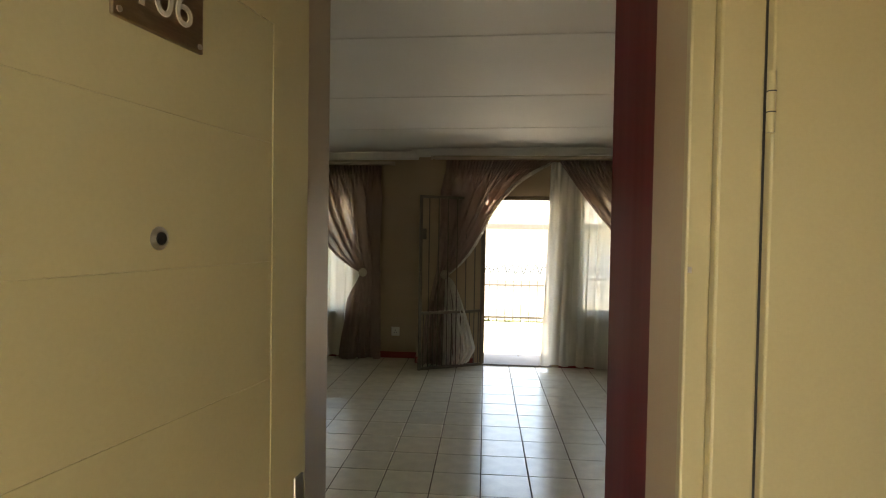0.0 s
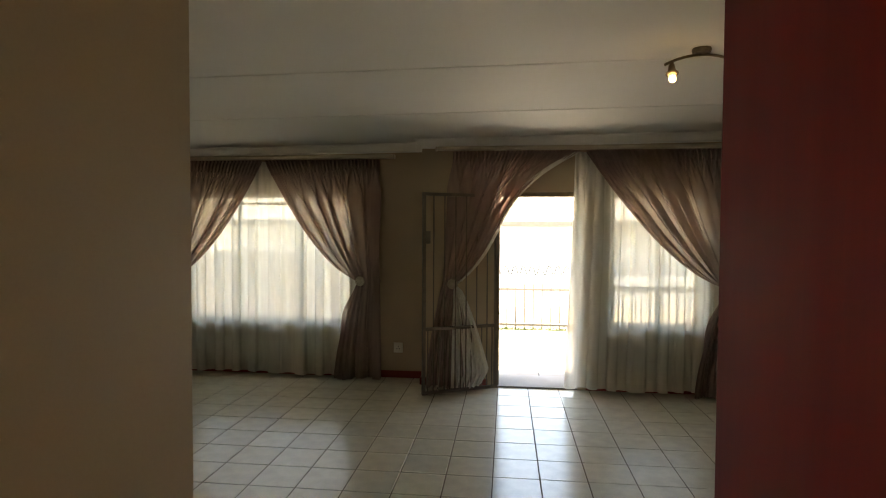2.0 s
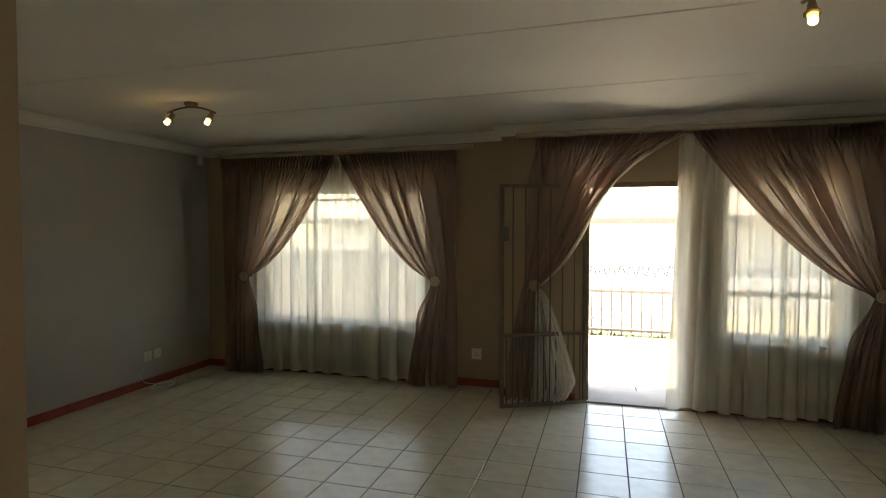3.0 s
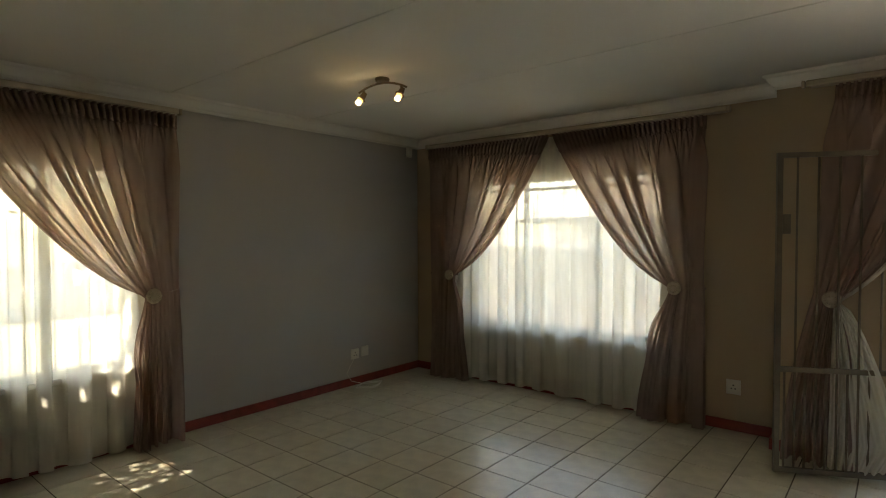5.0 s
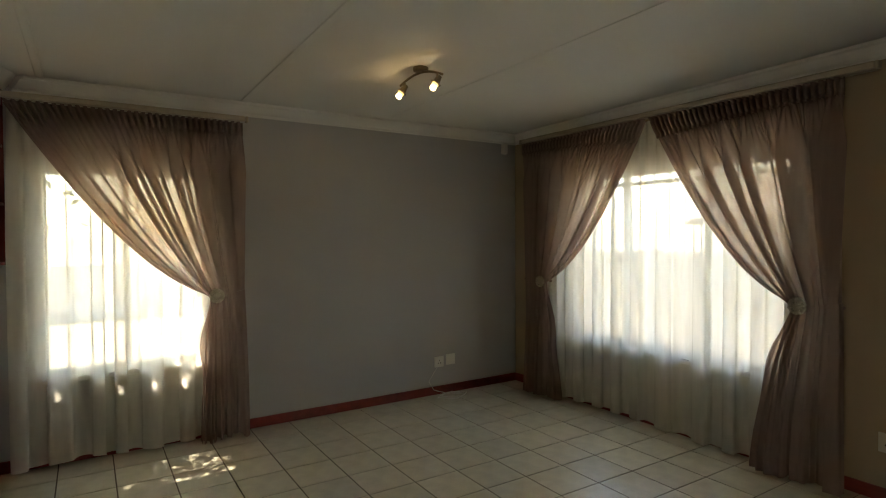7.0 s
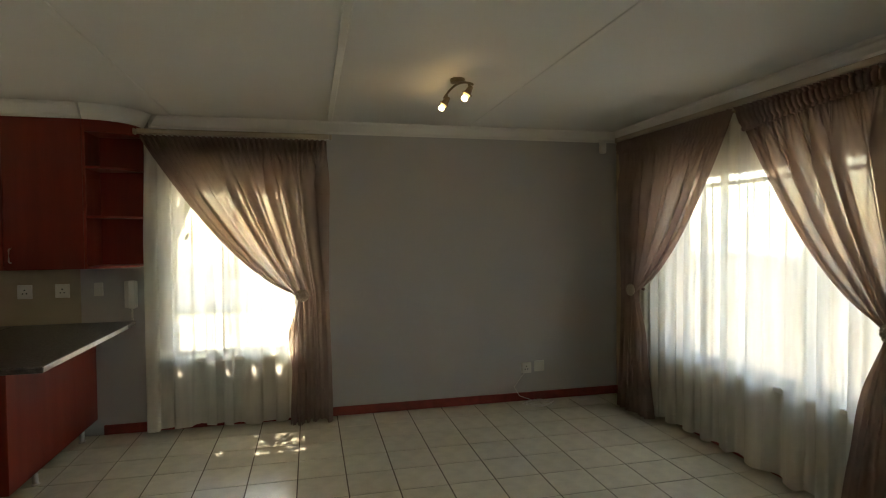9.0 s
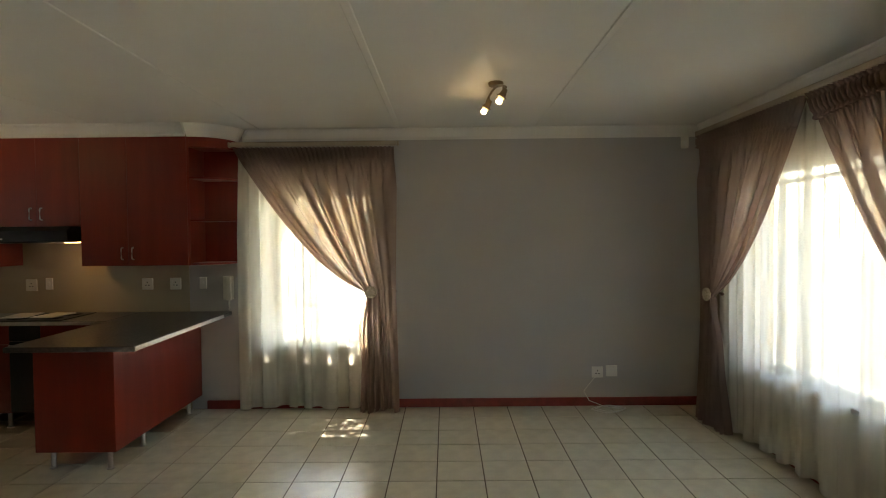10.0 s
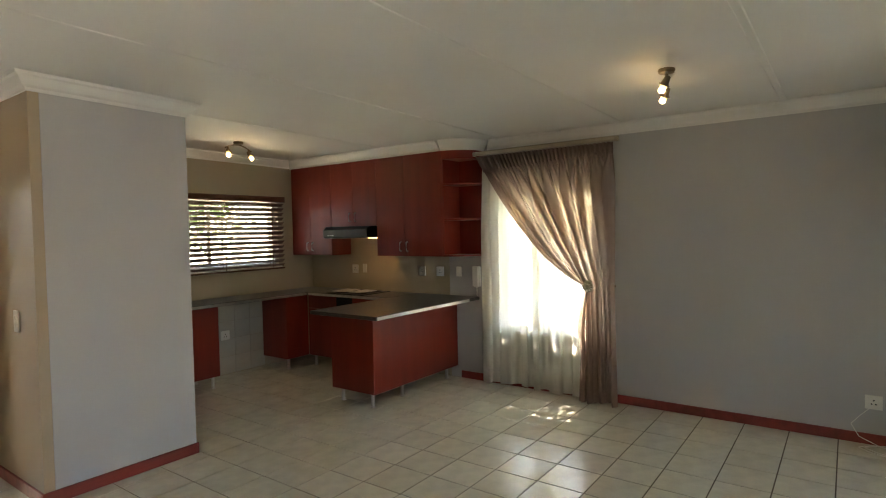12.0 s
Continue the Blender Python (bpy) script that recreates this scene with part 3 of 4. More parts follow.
# ---- spot lamps ----
def spot_lamp(m, label, tilt):
    """A ceiling bar with two swivel spots; local z is 0 at the ceiling."""
    ob = empty("spot_lamp", m, label, "ceiling lamp", group="two-spot ceiling lamps")
    smooth(part("rose", lathe([(0.001, -0.001), (0.047, -0.001), (0.049, -0.010), (0.044, -0.024), (0.018, -0.029), (0.001, -0.029)], 24), BRONZE, ob))
    pts = [(x, 0, -0.032 - 0.042 * (x / 0.175) ** 2) for x in [-0.185 + 0.37 * k / 16 for k in range(17)]]
    smooth(part("bar", strand(pts, 0.0075, 8), BRONZE, ob))
    for sx, (tx, ty) in zip((-1, 1), tilt):
        base = Vector((sx * 0.148, 0, -0.063))
        smooth(part("arm", lathe([(0.006, 0.0), (0.010, -0.006), (0.010, -0.018), (0.006, -0.022), (0.006, -0.034)], 12, pose(*base)), BRONZE, ob))
        aim = Vector((tx, ty, -1)).normalized()
        q = pose(*(base + Vector((0, 0, -0.036)))) @ aim.to_track_quat("Z", "Y").to_matrix().to_4x4()
        cup = part("spot_head", lathe([(0.008, -0.024), (0.015, -0.020), (0.018, -0.004), (0.021, 0.016), (0.029, 0.034), (0.0275, 0.034), (0.019, 0.018), (0.001, 0.016)], 20, q), BRONZE, ob)
        smooth(cup)
        part("clip_ring", lathe([(0.0295, 0.026), (0.0325, 0.028), (0.0325, 0.032), (0.0295, 0.034)], 20, q), BRONZE, cup)
        smooth(part("bulb_rim", lathe([(0.016, 0.022), (0.0205, 0.034), (0.0205, 0.042), (0.0145, 0.047), (0.011, 0.044)], 20, q), COLLAR, ob, "amber glass collar of the bulb"), 60)
        smooth(part("bulb", lathe([(0.011, 0.044), (0.014, 0.049), (0.0175, 0.056), (0.0185, 0.063), (0.017, 0.071), (0.011, 0.077), (0.002, 0.079)], 20, q), BULB, ob, "lit warm round bulb"), 60)
        lamp = new("lamp_light", bpy.data.lights.new("lamp_light", "POINT"))
        lamp.data.energy, lamp.data.color, lamp.data.shadow_soft_size = 0.009, (1.0, 0.68, 0.36), 0.012
        lamp.parent = ob
        lamp.matrix_basis = q @ pose(0, 0, 0.108)
    return ob


spot_lamp(pose(-2.92, 4.06, H + FALL * (-2.92 + 1.2), 0, 0, 14), "bronze two-spot lamp lit on the living room ceiling", ((-0.5, -0.5), (-0.3, -0.5)))
spot_lamp(pose(0.98, 3.15, H + FALL * (0.98 + 1.2), 0, 0, -2), "bronze two-spot lamp lit near the passage", ((0.0, -0.3), (0.05, -0.3)))
spot_lamp(pose(-2.78, -0.02, H + FALL * (-2.78 + 1.2), 0, 0, 15), "bronze two-spot lamp lit on the kitchen ceiling", ((-0.2, 0.5), (0.35, 0.35)))


# ---- entrance ----
E0, E1 = Vector((-0.614, -0.505, 0)), Vector((-0.461, 0.288, 0))
lw = (E1 - E0).length
ld = (E1 - E0).normalized()
# local x along the leaf from the hinge, local y out of its outer face
lm = Matrix(((ld.x, -ld.y, 0, E0.x), (ld.y, ld.x, 0, E0.y), (0, 0, 1, 0.006), (0, 0, 0, 1)))
leaf = empty("entrance_door", lm, "cream painted entrance door standing open with number plate", "door")
LT = 0.040
part("stile", boxes((0.0, 0.125, 0, LT, 0, 2.03)), CREAM, leaf)
part("stile", boxes((lw - 0.125, lw, 0, LT, 0, 2.03)), CREAM, leaf)
part("rail", boxes((0.125, lw - 0.125, 0, LT, 1.90, 2.03)), CREAM, leaf)
part("rail", boxes((0.125, lw - 0.125, 0, LT, 0, 0.20)), CREAM, leaf)
zs = [0.20 + 0.2125 * k for k in range(9)]
for a, b in zip(zs, zs[1:]):
    part("board", rounded(0.1252, lw - 0.1252, 0.002, LT - 0.002, a, b, 0.0008, 1), CREAM, leaf)
peep = part("peephole", lathe([(0.001, 0.0), (0.016, 0.0), (0.016, 0.004), (0.011, 0.007), (0.001, 0.005)], 20, pose(lw - 0.395, 0.005, 1.517, 90, 0, 0)), STEEL, leaf, "round steel peephole")
smooth(peep, 40)
part("lens", lathe([(0.001, 0.0055), (0.009, 0.0062), (0.0085, 0.008), (0.001, 0.0085)], 16, pose(lw - 0.395, 0.005, 1.517, 90, 0, 0)), BLACK, peep)
plate = part("number_plate", rounded(lw - 0.475, lw - 0.315, -0.003, 0.005, 1.785, 1.885, 0.002), PLATE, leaf, "brushed bronze plate with white digits")
for x in (lw - 0.466, lw - 0.324):
    part("screw", rod((x, -0.005, 1.794), (x, 0.0, 1.794), 0.004, seg=10), STEEL, plate)
dg = bpy.data.curves.new("digits", "FONT")
dg.body, dg.size, dg.extrude, dg.align_x = "106", 0.075, 0.001, "CENTER"
digits = new("digits", dg)
digits.parent = plate
digits.matrix_basis = pose(lw - 0.395, -0.0045, 1.812, 90, 0, 0)
dg.materials.append(RAIL)
tagged(digits, "pale stencilled digits")
ol = part("lock_plate", rounded(lw - 0.045, lw - 0.012, -0.004, 0.0005, 0.86, 1.045, 0.002), STEEL, leaf, "steel lock plate")
part("lever", strand([(lw - 0.03, -0.004, 0.99), (lw - 0.03, -0.05, 0.99), (lw - 0.06, -0.055, 0.99), (lw - 0.15, -0.055, 0.99)], 0.008), STEEL, ol)
hd = part("lock_plate", rounded(lw - 0.055, lw - 0.015, LT, LT + 0.004, 0.93, 1.10, 0.002), STEEL, leaf, "steel lock plate")
part("lever", strand([(lw - 0.035, LT + 0.004, 1.05), (lw - 0.035, LT + 0.045, 1.05), (lw - 0.06, LT + 0.05, 1.05), (lw - 0.15, LT + 0.05, 1.05)], 0.008), STEEL, hd)

fr = empty("door_2", pose(0, 0, 0), "cream frame of the entrance door", "door frame", "structure")
part("jamb", boxes((-0.664, -0.625, -0.74, -0.53, 0, 2.06)), CREAM, fr)
part("jamb", boxes((0.262, 0.299, -0.74, -0.53, 0, 2.06)), CREAM, fr)
part("head", boxes((-0.625, 0.262, -0.74, -0.53, 2.035, 2.059)), CREAM, fr)

# side door in the lobby, shut
sd = empty("door_3", pose(0, 0.198, 0), "cream painted side door, shut, with steel hinges", "door", "structure")
part("jamb", rounded(RX - 0.012, 0.285, -0.024, 0.0, 0, 2.10, 0.004), CREAM, sd)
part("stop", rounded(0.2855, 0.358, -0.042, 0.0, 0, 2.10, 0.005), CREAM, sd)
part("door_leaf", rounded(0.3635, 1.10, -0.056, -0.014, 0.008, 2.04, 0.004), CREAM, sd)
# dark filler strip paints the shade of the slit beside the leaf
part("gap", boxes((0.3582, 0.3632, -0.036, -0.001, 0.01, 2.04)), HOLE_SHADE, sd)
part("head", boxes((0.359, 1.14, -0.06, -0.001, 2.045, 2.10)), CREAM, sd)
part("jamb", boxes((1.102, 1.14, -0.06, -0.001, 0, 2.044)), CREAM, sd)
for z in (0.25, 1.76):
    hg = part("hinge", rod((0.361, -0.058, z - 0.05), (0.361, -0.058, z + 0.05), 0.0065, seg=12), CREAM, sd, "painted steel hinge")
    for k in (-0.017, 0.017):
        # dark rings paint the shade in the knuckle seams
        part("joint", rod((0.361, -0.058, z + k - 0.001), (0.361, -0.058, z + k + 0.001), 0.0072, seg=12), HOLE_SHADE, hg)
part("catch", boxes((RX - 0.008, RX - 0.002, -0.027, -0.0243, 1.475, 1.485)), STEEL, sd)

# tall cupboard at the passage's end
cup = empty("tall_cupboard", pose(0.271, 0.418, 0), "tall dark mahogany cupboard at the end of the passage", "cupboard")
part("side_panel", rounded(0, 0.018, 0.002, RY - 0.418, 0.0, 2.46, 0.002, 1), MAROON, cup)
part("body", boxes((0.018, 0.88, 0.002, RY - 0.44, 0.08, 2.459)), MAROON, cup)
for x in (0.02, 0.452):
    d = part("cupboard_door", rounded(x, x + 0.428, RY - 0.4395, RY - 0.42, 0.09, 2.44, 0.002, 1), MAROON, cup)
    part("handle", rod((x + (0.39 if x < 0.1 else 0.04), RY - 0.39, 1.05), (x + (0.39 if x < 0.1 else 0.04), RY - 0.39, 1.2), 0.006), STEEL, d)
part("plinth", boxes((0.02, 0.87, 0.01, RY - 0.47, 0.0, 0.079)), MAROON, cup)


# ---- switches and sockets: local x along the wall, y out of it ----
def wall_plate(name, m, w, h, kind, label, category, group=""):
    ob = empty(name, m, label, category, group=group)
    part("plate", rounded(-w / 2, w / 2, 0.0, 0.011, -h / 2, h / 2, 0.004, 2), PLASTIC, ob)
    if kind == "socket":
        # pin holes are flat discs, their inner shade given by dark colour
        for x, z in ((0, 0.014), (-0.013, -0.012), (0.013, -0.012)):
            part("pin_hole", rod((x, 0.0105, z), (x, 0.0118, z), 0.0055, seg=10), HOLE_SHADE, ob)
        part("rocker", rounded(w / 2 - 0.024, w / 2 - 0.010, 0.011, 0.015, 0.006, 0.032, 0.002, 1), PLASTIC, ob)
    elif kind == "switch":
        part("rocker", rounded(-0.011, 0.011, 0.011, 0.016, -0.018, 0.018, 0.002, 1), PLASTIC, ob)
    elif kind == "double":
        for z in (-0.022, 0.022):
            part("rocker", rounded(-0.012, 0.012, 0.011, 0.017, z - 0.014, z + 0.014, 0.002, 1), PLASTIC, ob)
    return ob


def on_west(y, z):
    return pose(WX + 0.0005, y, z, 0, 0, -90)


wall_plate("wall_socket", on_west(5.085, 0.305), 0.10, 0.10, "socket", "white wall socket with a cable below", "wall socket", "sockets")
wall_plate("aerial_plate", on_west(5.213, 0.315), 0.10, 0.10, "", "blank white aerial plate beside the socket", "wall plate")
wall_plate("wall_socket", pose(-1.19, NY - 0.0005, 0.33, 0, 0, 180), 0.10, 0.11, "socket", "white wall socket beside the curtain", "wall socket", "sockets")
for y, z, w, kind in ((-0.006, 1.14, 0.10, "socket"), (0.155, 1.15, 0.065, "switch"), (1.043, 1.14, 0.10, "socket"), (1.296, 1.14, 0.10, "socket"), (1.545, 1.145, 0.065, "switch")):
    wall_plate("wall_socket" if kind == "socket" else "light_switch", on_west(y, z), w, 0.105, kind, "white %s above the worktop" % ("double socket plate" if kind == "socket" else "isolator switch"), "wall socket" if kind == "socket" else "switch", "kitchen plates")
wall_plate("wall_socket", pose(-3.05, SY + 0.0065, 0.45, 0, 0, 0), 0.11, 0.105, "socket", "white wall socket under the worktop", "wall socket", "kitchen plates")
wall_plate("light_switch", pose(PX1 + 0.0005, 0.775, 1.08, 0, 0, -90), 0.075, 0.135, "double", "white double light switch in the passage", "switch")

sensor = empty("alarm_sensor", pose(WX + 0.001, 5.86, 2.355, 0, 0, -90), "small white alarm sensor high in the corner", "alarm sensor")
part("housing", rounded(-0.03, 0.03, 0, 0.045, -0.055, 0.055, 0.012, 3), PLASTIC, sensor)
part("lens", rounded(-0.02, 0.02, 0.045, 0.049, -0.035, 0.01, 0.003, 1), WHITE, sensor)

cable = []
for k in range(60):
    a = k / 59
    th = a * 4.6 * math.pi
    cable.append((WX + 0.14 + (0.085 - 0.02 * a) * math.sin(th), 5.13 + (0.15 - 0.03 * a) * math.cos(th) + 0.05 * a, 0.008 + 0.012 * a + 0.006 * math.sin(3 * th)))
lead = [(WX + 0.02, 5.06, 0.262), (WX + 0.03, 5.01, 0.21), (WX + 0.035, 4.955, 0.14), (WX + 0.05, 5.0, 0.06), (WX + 0.09, 5.12, 0.02)]
solid("coiled_cable", strand(lead + cable, 0.0028, 6), PLASTIC, "thin pale cable coiled on the floor tiles", "cable")

# intercom handset
ic = empty("intercom_phone", on_west(1.775, 1.10), "white intercom handset on the kitchen wall", "intercom")
part("base", rounded(-0.045, 0.045, 0, 0.03, -0.105, 0.105, 0.006, 2), PLASTIC, ic)
part("handset", rounded(-0.04, 0.012, 0.031, 0.062, -0.11, 0.11, 0.01, 3), PLASTIC, ic)
part("cord", strand([(-0.01 + 0.008 * math.sin(k * 1.6), 0.03 + 0.008 * math.cos(k * 1.6), -0.105 - 0.0028 * k) for k in range(36)], 0.0025, 6), PLASTIC, ic, "white coiled cord")


# ---- kitchen ----
UX = -4.05
UB, UT = 1.32, 2.405


def upper_cabinet(y0, y1, z0, label, split, handles):
    ob = empty("wall_cabinet", pose(WX, y0, 0), label, "wall cabinet", group="cherry wall cabinets")
    w = y1 - y0
    part("body", boxes((0.002, UX - WX - 0.02, 0.0008, w - 0.0008, z0, UT)), CHERRY, ob)
    ys = [0] + [w * k for k in split] + [w]
    for i, (a, b) in enumerate(zip(ys, ys[1:])):
        d = part("cabinet_door", rounded(UX - WX - 0.019, UX - WX, a + 0.0015, b - 0.0015, z0 + 0.002, UT - 0.002, 0.002, 1), CHERRY, ob)
        if handles[i] is not None:
            hy = (a + 0.045) if handles[i] == 0 else (b - 0.045)
            z = z0 + 0.055
            x = UX - WX
            part("handle", strand([(x, hy, z), (x + 0.022, hy, z + 0.004), (x + 0.026, hy, z + 0.015), (x + 0.026, hy, z + 0.085), (x + 0.022, hy, z + 0.096), (x, hy, z + 0.10)], 0.0055, 8), STEEL, d, "brushed steel bar handle")
    return ob


upper_cabinet(SY + 0.003, -0.08, UB, "cherry wall cabinet with two doors and steel handles", (0.48,), (1, 0))
upper_cabinet(-0.079, 0.655, 1.66, "short cherry wall cabinet above the cooker hood", (0.5,), (1, 0))
upper_cabinet(0.656, 1.56, UB, "wide cherry wall cabinet with two doors", (0.44,), (1, 0))

# rounded open end shelf
es = empty("end_shelf", pose(WX, 1.561, 0), "cherry open end shelf with rounded boards", "shelf")
part("back", boxes((0.002, UX - WX - 0.004, 0.0, 0.018, UB, UT)), CHERRY, es)
part("wall_panel", boxes((0.002, 0.018, 0.018, 0.325, UB, UT)), CHERRY, es)
for z, t in ((UB, 0.018), (1.69, 0.016), (2.05, 0.016), (UT - 0.09, 0.09)):
    bm = bmesh.new()
    c = [(0.018, 0.018), (0.018, 0.32)] + [(0.018 + 0.295 * math.sin(a), 0.018 + 0.302 * math.cos(a)) for a in [radians(4 * k) for k in range(1, 23)]] + [(0.314, 0.018)]
    lo = [bm.verts.new((x, y, z)) for x, y in c]
    hi = [bm.verts.new((x, y, z + t)) for x, y in c]
    bm.faces.new(lo[::-1])
    bm.faces.new(hi)
    for i in range(len(c)):
        bm.faces.new((lo[i], lo[(i + 1) % len(c)], hi[(i + 1) % len(c)], hi[i]))
    part("shelf_board", bm, CHERRY, es)
# cornice above the rounded end
bm = bmesh.new()
prof = ((-0.06, -0.095), (0.012, -0.095), (0.03, -0.066), (0.058, -0.026), (0.078, -0.002), (-0.06, -0.002))
rings = []
for k in range(0, 13):
    a = radians(7.5 * k)
    rings.append([bm.verts.new((WX + 0.02 + (0.30 + u) * math.sin(a), 1.57 + (0.31 + u) * math.cos(a), H + 1.1 * z)) for u, z in prof])
for a, b in zip(rings, rings[1:]):
    for i in range(len(prof)):
        bm.faces.new((a[i], a[(i + 1) % len(prof)], b[(i + 1) % len(prof)], b[i]))
bm.faces.new(rings[0])
bm.faces.new(rings[-1][::-1])
for v in bm.verts:
    v.co.z += FALL * (v.co.x + 1.2)
solid("trim_shelf", bm, WHITE, "white cornice curving above the end shelf", "cornice", "structure")

# cooker hood
hood = empty("cooker_hood", pose(WX, -0.06, 1.525), "slim black cooker hood with its lamp lit", "cooker hood")
hb = bmesh.new()
pr = ((0.002, 0.0), (0.44, 0.0), (0.465, 0.012), (0.47, 0.095), (0.42, 0.133), (0.002, 0.133))
a = [hb.verts.new((x, 0.0, z)) for x, z in pr]
b = [hb.verts.new((x, 0.70, z)) for x, z in pr]
hb.faces.new(a)
hb.faces.new(b[::-1])
for i in range(len(pr)):
    hb.faces.new((a[i], a[(i + 1) % 6], b[(i + 1) % 6], b[i]))
part("canopy", hb, BLACK, hood)
part("filter", boxes((0.06, 0.40, 0.05, 0.48, -0.004, -0.0005)), EDGE, hood)
part("lamp_lens", rounded(0.20, 0.30, 0.56, 0.64, -0.006, -0.0005, 0.002, 1), HOODLAMP, hood, "glowing warm lamp lens")
for k in range(3):
    part("button", boxes((0.4705, 0.474, 0.08 + 0.035 * k, 0.10 + 0.035 * k, 0.027, 0.037)), STEEL, hood)


def base_unit(name, m, w, d, label, fronts, z0=0.13, z1=0.852, legs=None, drawer=False):
    """A base unit; local x along its front, y back, z from the floor."""
    ob = empty(name, m, label, "base cabinet", group="cherry base cabinets")
    part("body", rounded(0.0, w, 0.02 if fronts else 0.0, d, z0, z1, 0.002, 1), CHERRY, ob)
    for i in range(fronts):
        a, b = w * i / fronts + 0.0015, w * (i + 1) / fronts - 0.0015
        if drawer:
            part("drawer_front", rounded(a, b, 0, 0.0195, z1 - 0.155, z1 - 0.002, 0.002, 1), CHERRY, ob)
        part("cabinet_door", rounded(a, b, 0, 0.0195, z0 + 0.002, z1 - (0.158 if drawer else 0.002), 0.002, 1), CHERRY, ob)
    for x, y in legs or ((0.05, 0.06), (w - 0.05, 0.06), (0.05, d - 0.06), (w - 0.05, d - 0.06)):
        smooth(part("leg", lathe([(0.024, 0.0), (0.026, 0.006), (0.017, 0.012), (0.016, z0 - 0.012), (0.022, z0 - 0.006), (0.022, z0)], 16, pose(x, y, 0)), STEEL, ob, "brushed steel leg"), 40)
    return ob


PEN_E, PEN_N, PEN_S = -3.03, 1.52, 0.98
base_unit("peninsula_unit", pose(WX + 0.018, PEN_S, 0), PEN_E - WX - 0.018, PEN_N - PEN_S, "cherry peninsula unit on short steel legs", 0, legs=((1.25, 0.07), (1.27, 0.47), (0.86, 0.47), (0.12, 0.47), (0.12, 0.07)))
base_unit("base_cabinet", pose(-3.87, 0.42, 0, 0, 0, 90), 0.50, 0.48, "dark recess unit beside the oven space", 0, legs=((0.05, 0.1), (0.45, 0.1)))
base_unit("base_cabinet", pose(-3.87, -0.32, 0, 0, 0, 90), 0.48, 0.48, "narrow cherry base cabinet with a drawer", 1, drawer=True)
base_unit("base_cabinet", pose(-3.55, -0.33, 0, 0, 0, 180), 0.32, 0.45, "cherry corner base cabinet on steel legs", 1, legs=((0.06, 0.06),))
base_unit("base_cabinet", pose(-1.66, -0.33, 0, 0, 0, 180), 1.03, 0.45, "cherry base cabinet beside the appliance gap", 2)

# built-under oven
oven = empty("built_in_oven", pose(-3.87, 0.162, 0), "black built-under oven below the hob", "oven")
part("body", boxes((-0.46, -0.02, 0.0, 0.256, 0.135, 0.852)), BLACK, oven)
part("oven_door", rounded(-0.0195, 0.0, 0.0, 0.256, 0.14, 0.72, 0.003), BLACK, oven)
part("control_panel", rounded(-0.0195, 0.0, 0.0, 0.256, 0.725, 0.85, 0.003), BLACK, oven)
part("handle", rod((0.03, 0.02, 0.69), (0.03, 0.236, 0.69), 0.007), STEEL, oven)


def worktop(name, x0, x1, y0, y1, label, edges):
    ob = empty(name, pose(0, 0, 0), label, "worktop")
    part("top", rounded(x0, x1, y0, y1, 0.853, 0.887, 0.006, 2), STONE, ob)
    for a, b, c, d in edges:
        part("edge_strip", rounded(a, b, c, d, 0.856, 0.884, 0.0008, 1), EDGE, ob, "pale metal edge strip")
    return ob


worktop("worktop", WX + 0.001, -2.78, 0.98, 1.80, "dark speckled peninsula worktop with pale edge strip", [(WX + 0.2, -2.79, 1.8005, 1.8025)])
worktop("worktop", WX + 0.001, -3.84, -0.30, 0.979, "dark speckled worktop under the hood", [(-3.8395, -3.8375, -0.29, 0.97)])
worktop("worktop", WX + 0.001, PX0 - 0.003, SY + 0.001, -0.301, "dark speckled worktop below the blind", [(-3.83, PX0 - 0.01, -0.3005, -0.2985)])

hob = empty("hob", pose(-4.12, 0.02, 0.8875), "black glass hob built into the worktop", "hob")
part("glass_top", rounded(-0.20, 0.27, 0.0, 0.58, 0, 0.008, 0.003), BLACK, hob)
for x, y, r in ((-0.08, 0.15, 0.075), (-0.08, 0.43, 0.09), (0.14, 0.15, 0.09), (0.14, 0.43, 0.075)):
    part("plate", lathe([(r, 0.008), (r, 0.014), (r - 0.01, 0.017), (0.001, 0.016)], 24, pose(x, y, 0)), BLACK, hob)
for y0, r in ((0.10, 8), (0.36, -5)):
    bk = solid("paper_booklet", rounded(-0.14, 0.14, -0.095, 0.095, 0, 0.007, 0.001, 1), PAPER, "white paper booklet lying on the hob", "booklet")
    bk.matrix_basis = pose(-4.06, y0 + 0.04, 0.906, 0, 0, r)

# wooden blind
bl = empty("wooden_blind", pose(0, SY, 0), "dark wooden venetian blind, slats half open", "blind")
BX0, BX1 = -3.87, -2.24
part("valance", rounded(BX0 - 0.01, BX1 + 0.01, 0.002, 0.085, 1.975, 2.045, 0.005), BLIND, bl)
sl = data("slat", rounded(BX0, BX1, -0.031, 0.031, -0.0015, 0.0015, 0.0008, 1), BLIND)
for k in range(14):
    s = new("slat", sl)
    s.parent = bl
    s.matrix_basis = pose(0, 0.045, 1.942 - 0.0567 * k, 38 + random.uniform(-2, 2), 0, 0)
part("bottom_rail", rounded(BX0, BX1, 0.022, 0.070, 1.160, 1.180, 0.004), BLIND, bl)
for x in (BX0 + 0.18, (BX0 + BX1) / 2, BX1 - 0.18):
    for y in (0.013, 0.077):
        part("ladder_cord", boxes((x - 0.004, x + 0.004, y - 0.0006, y + 0.0006, 1.18, 1.975)), BLIND, bl)


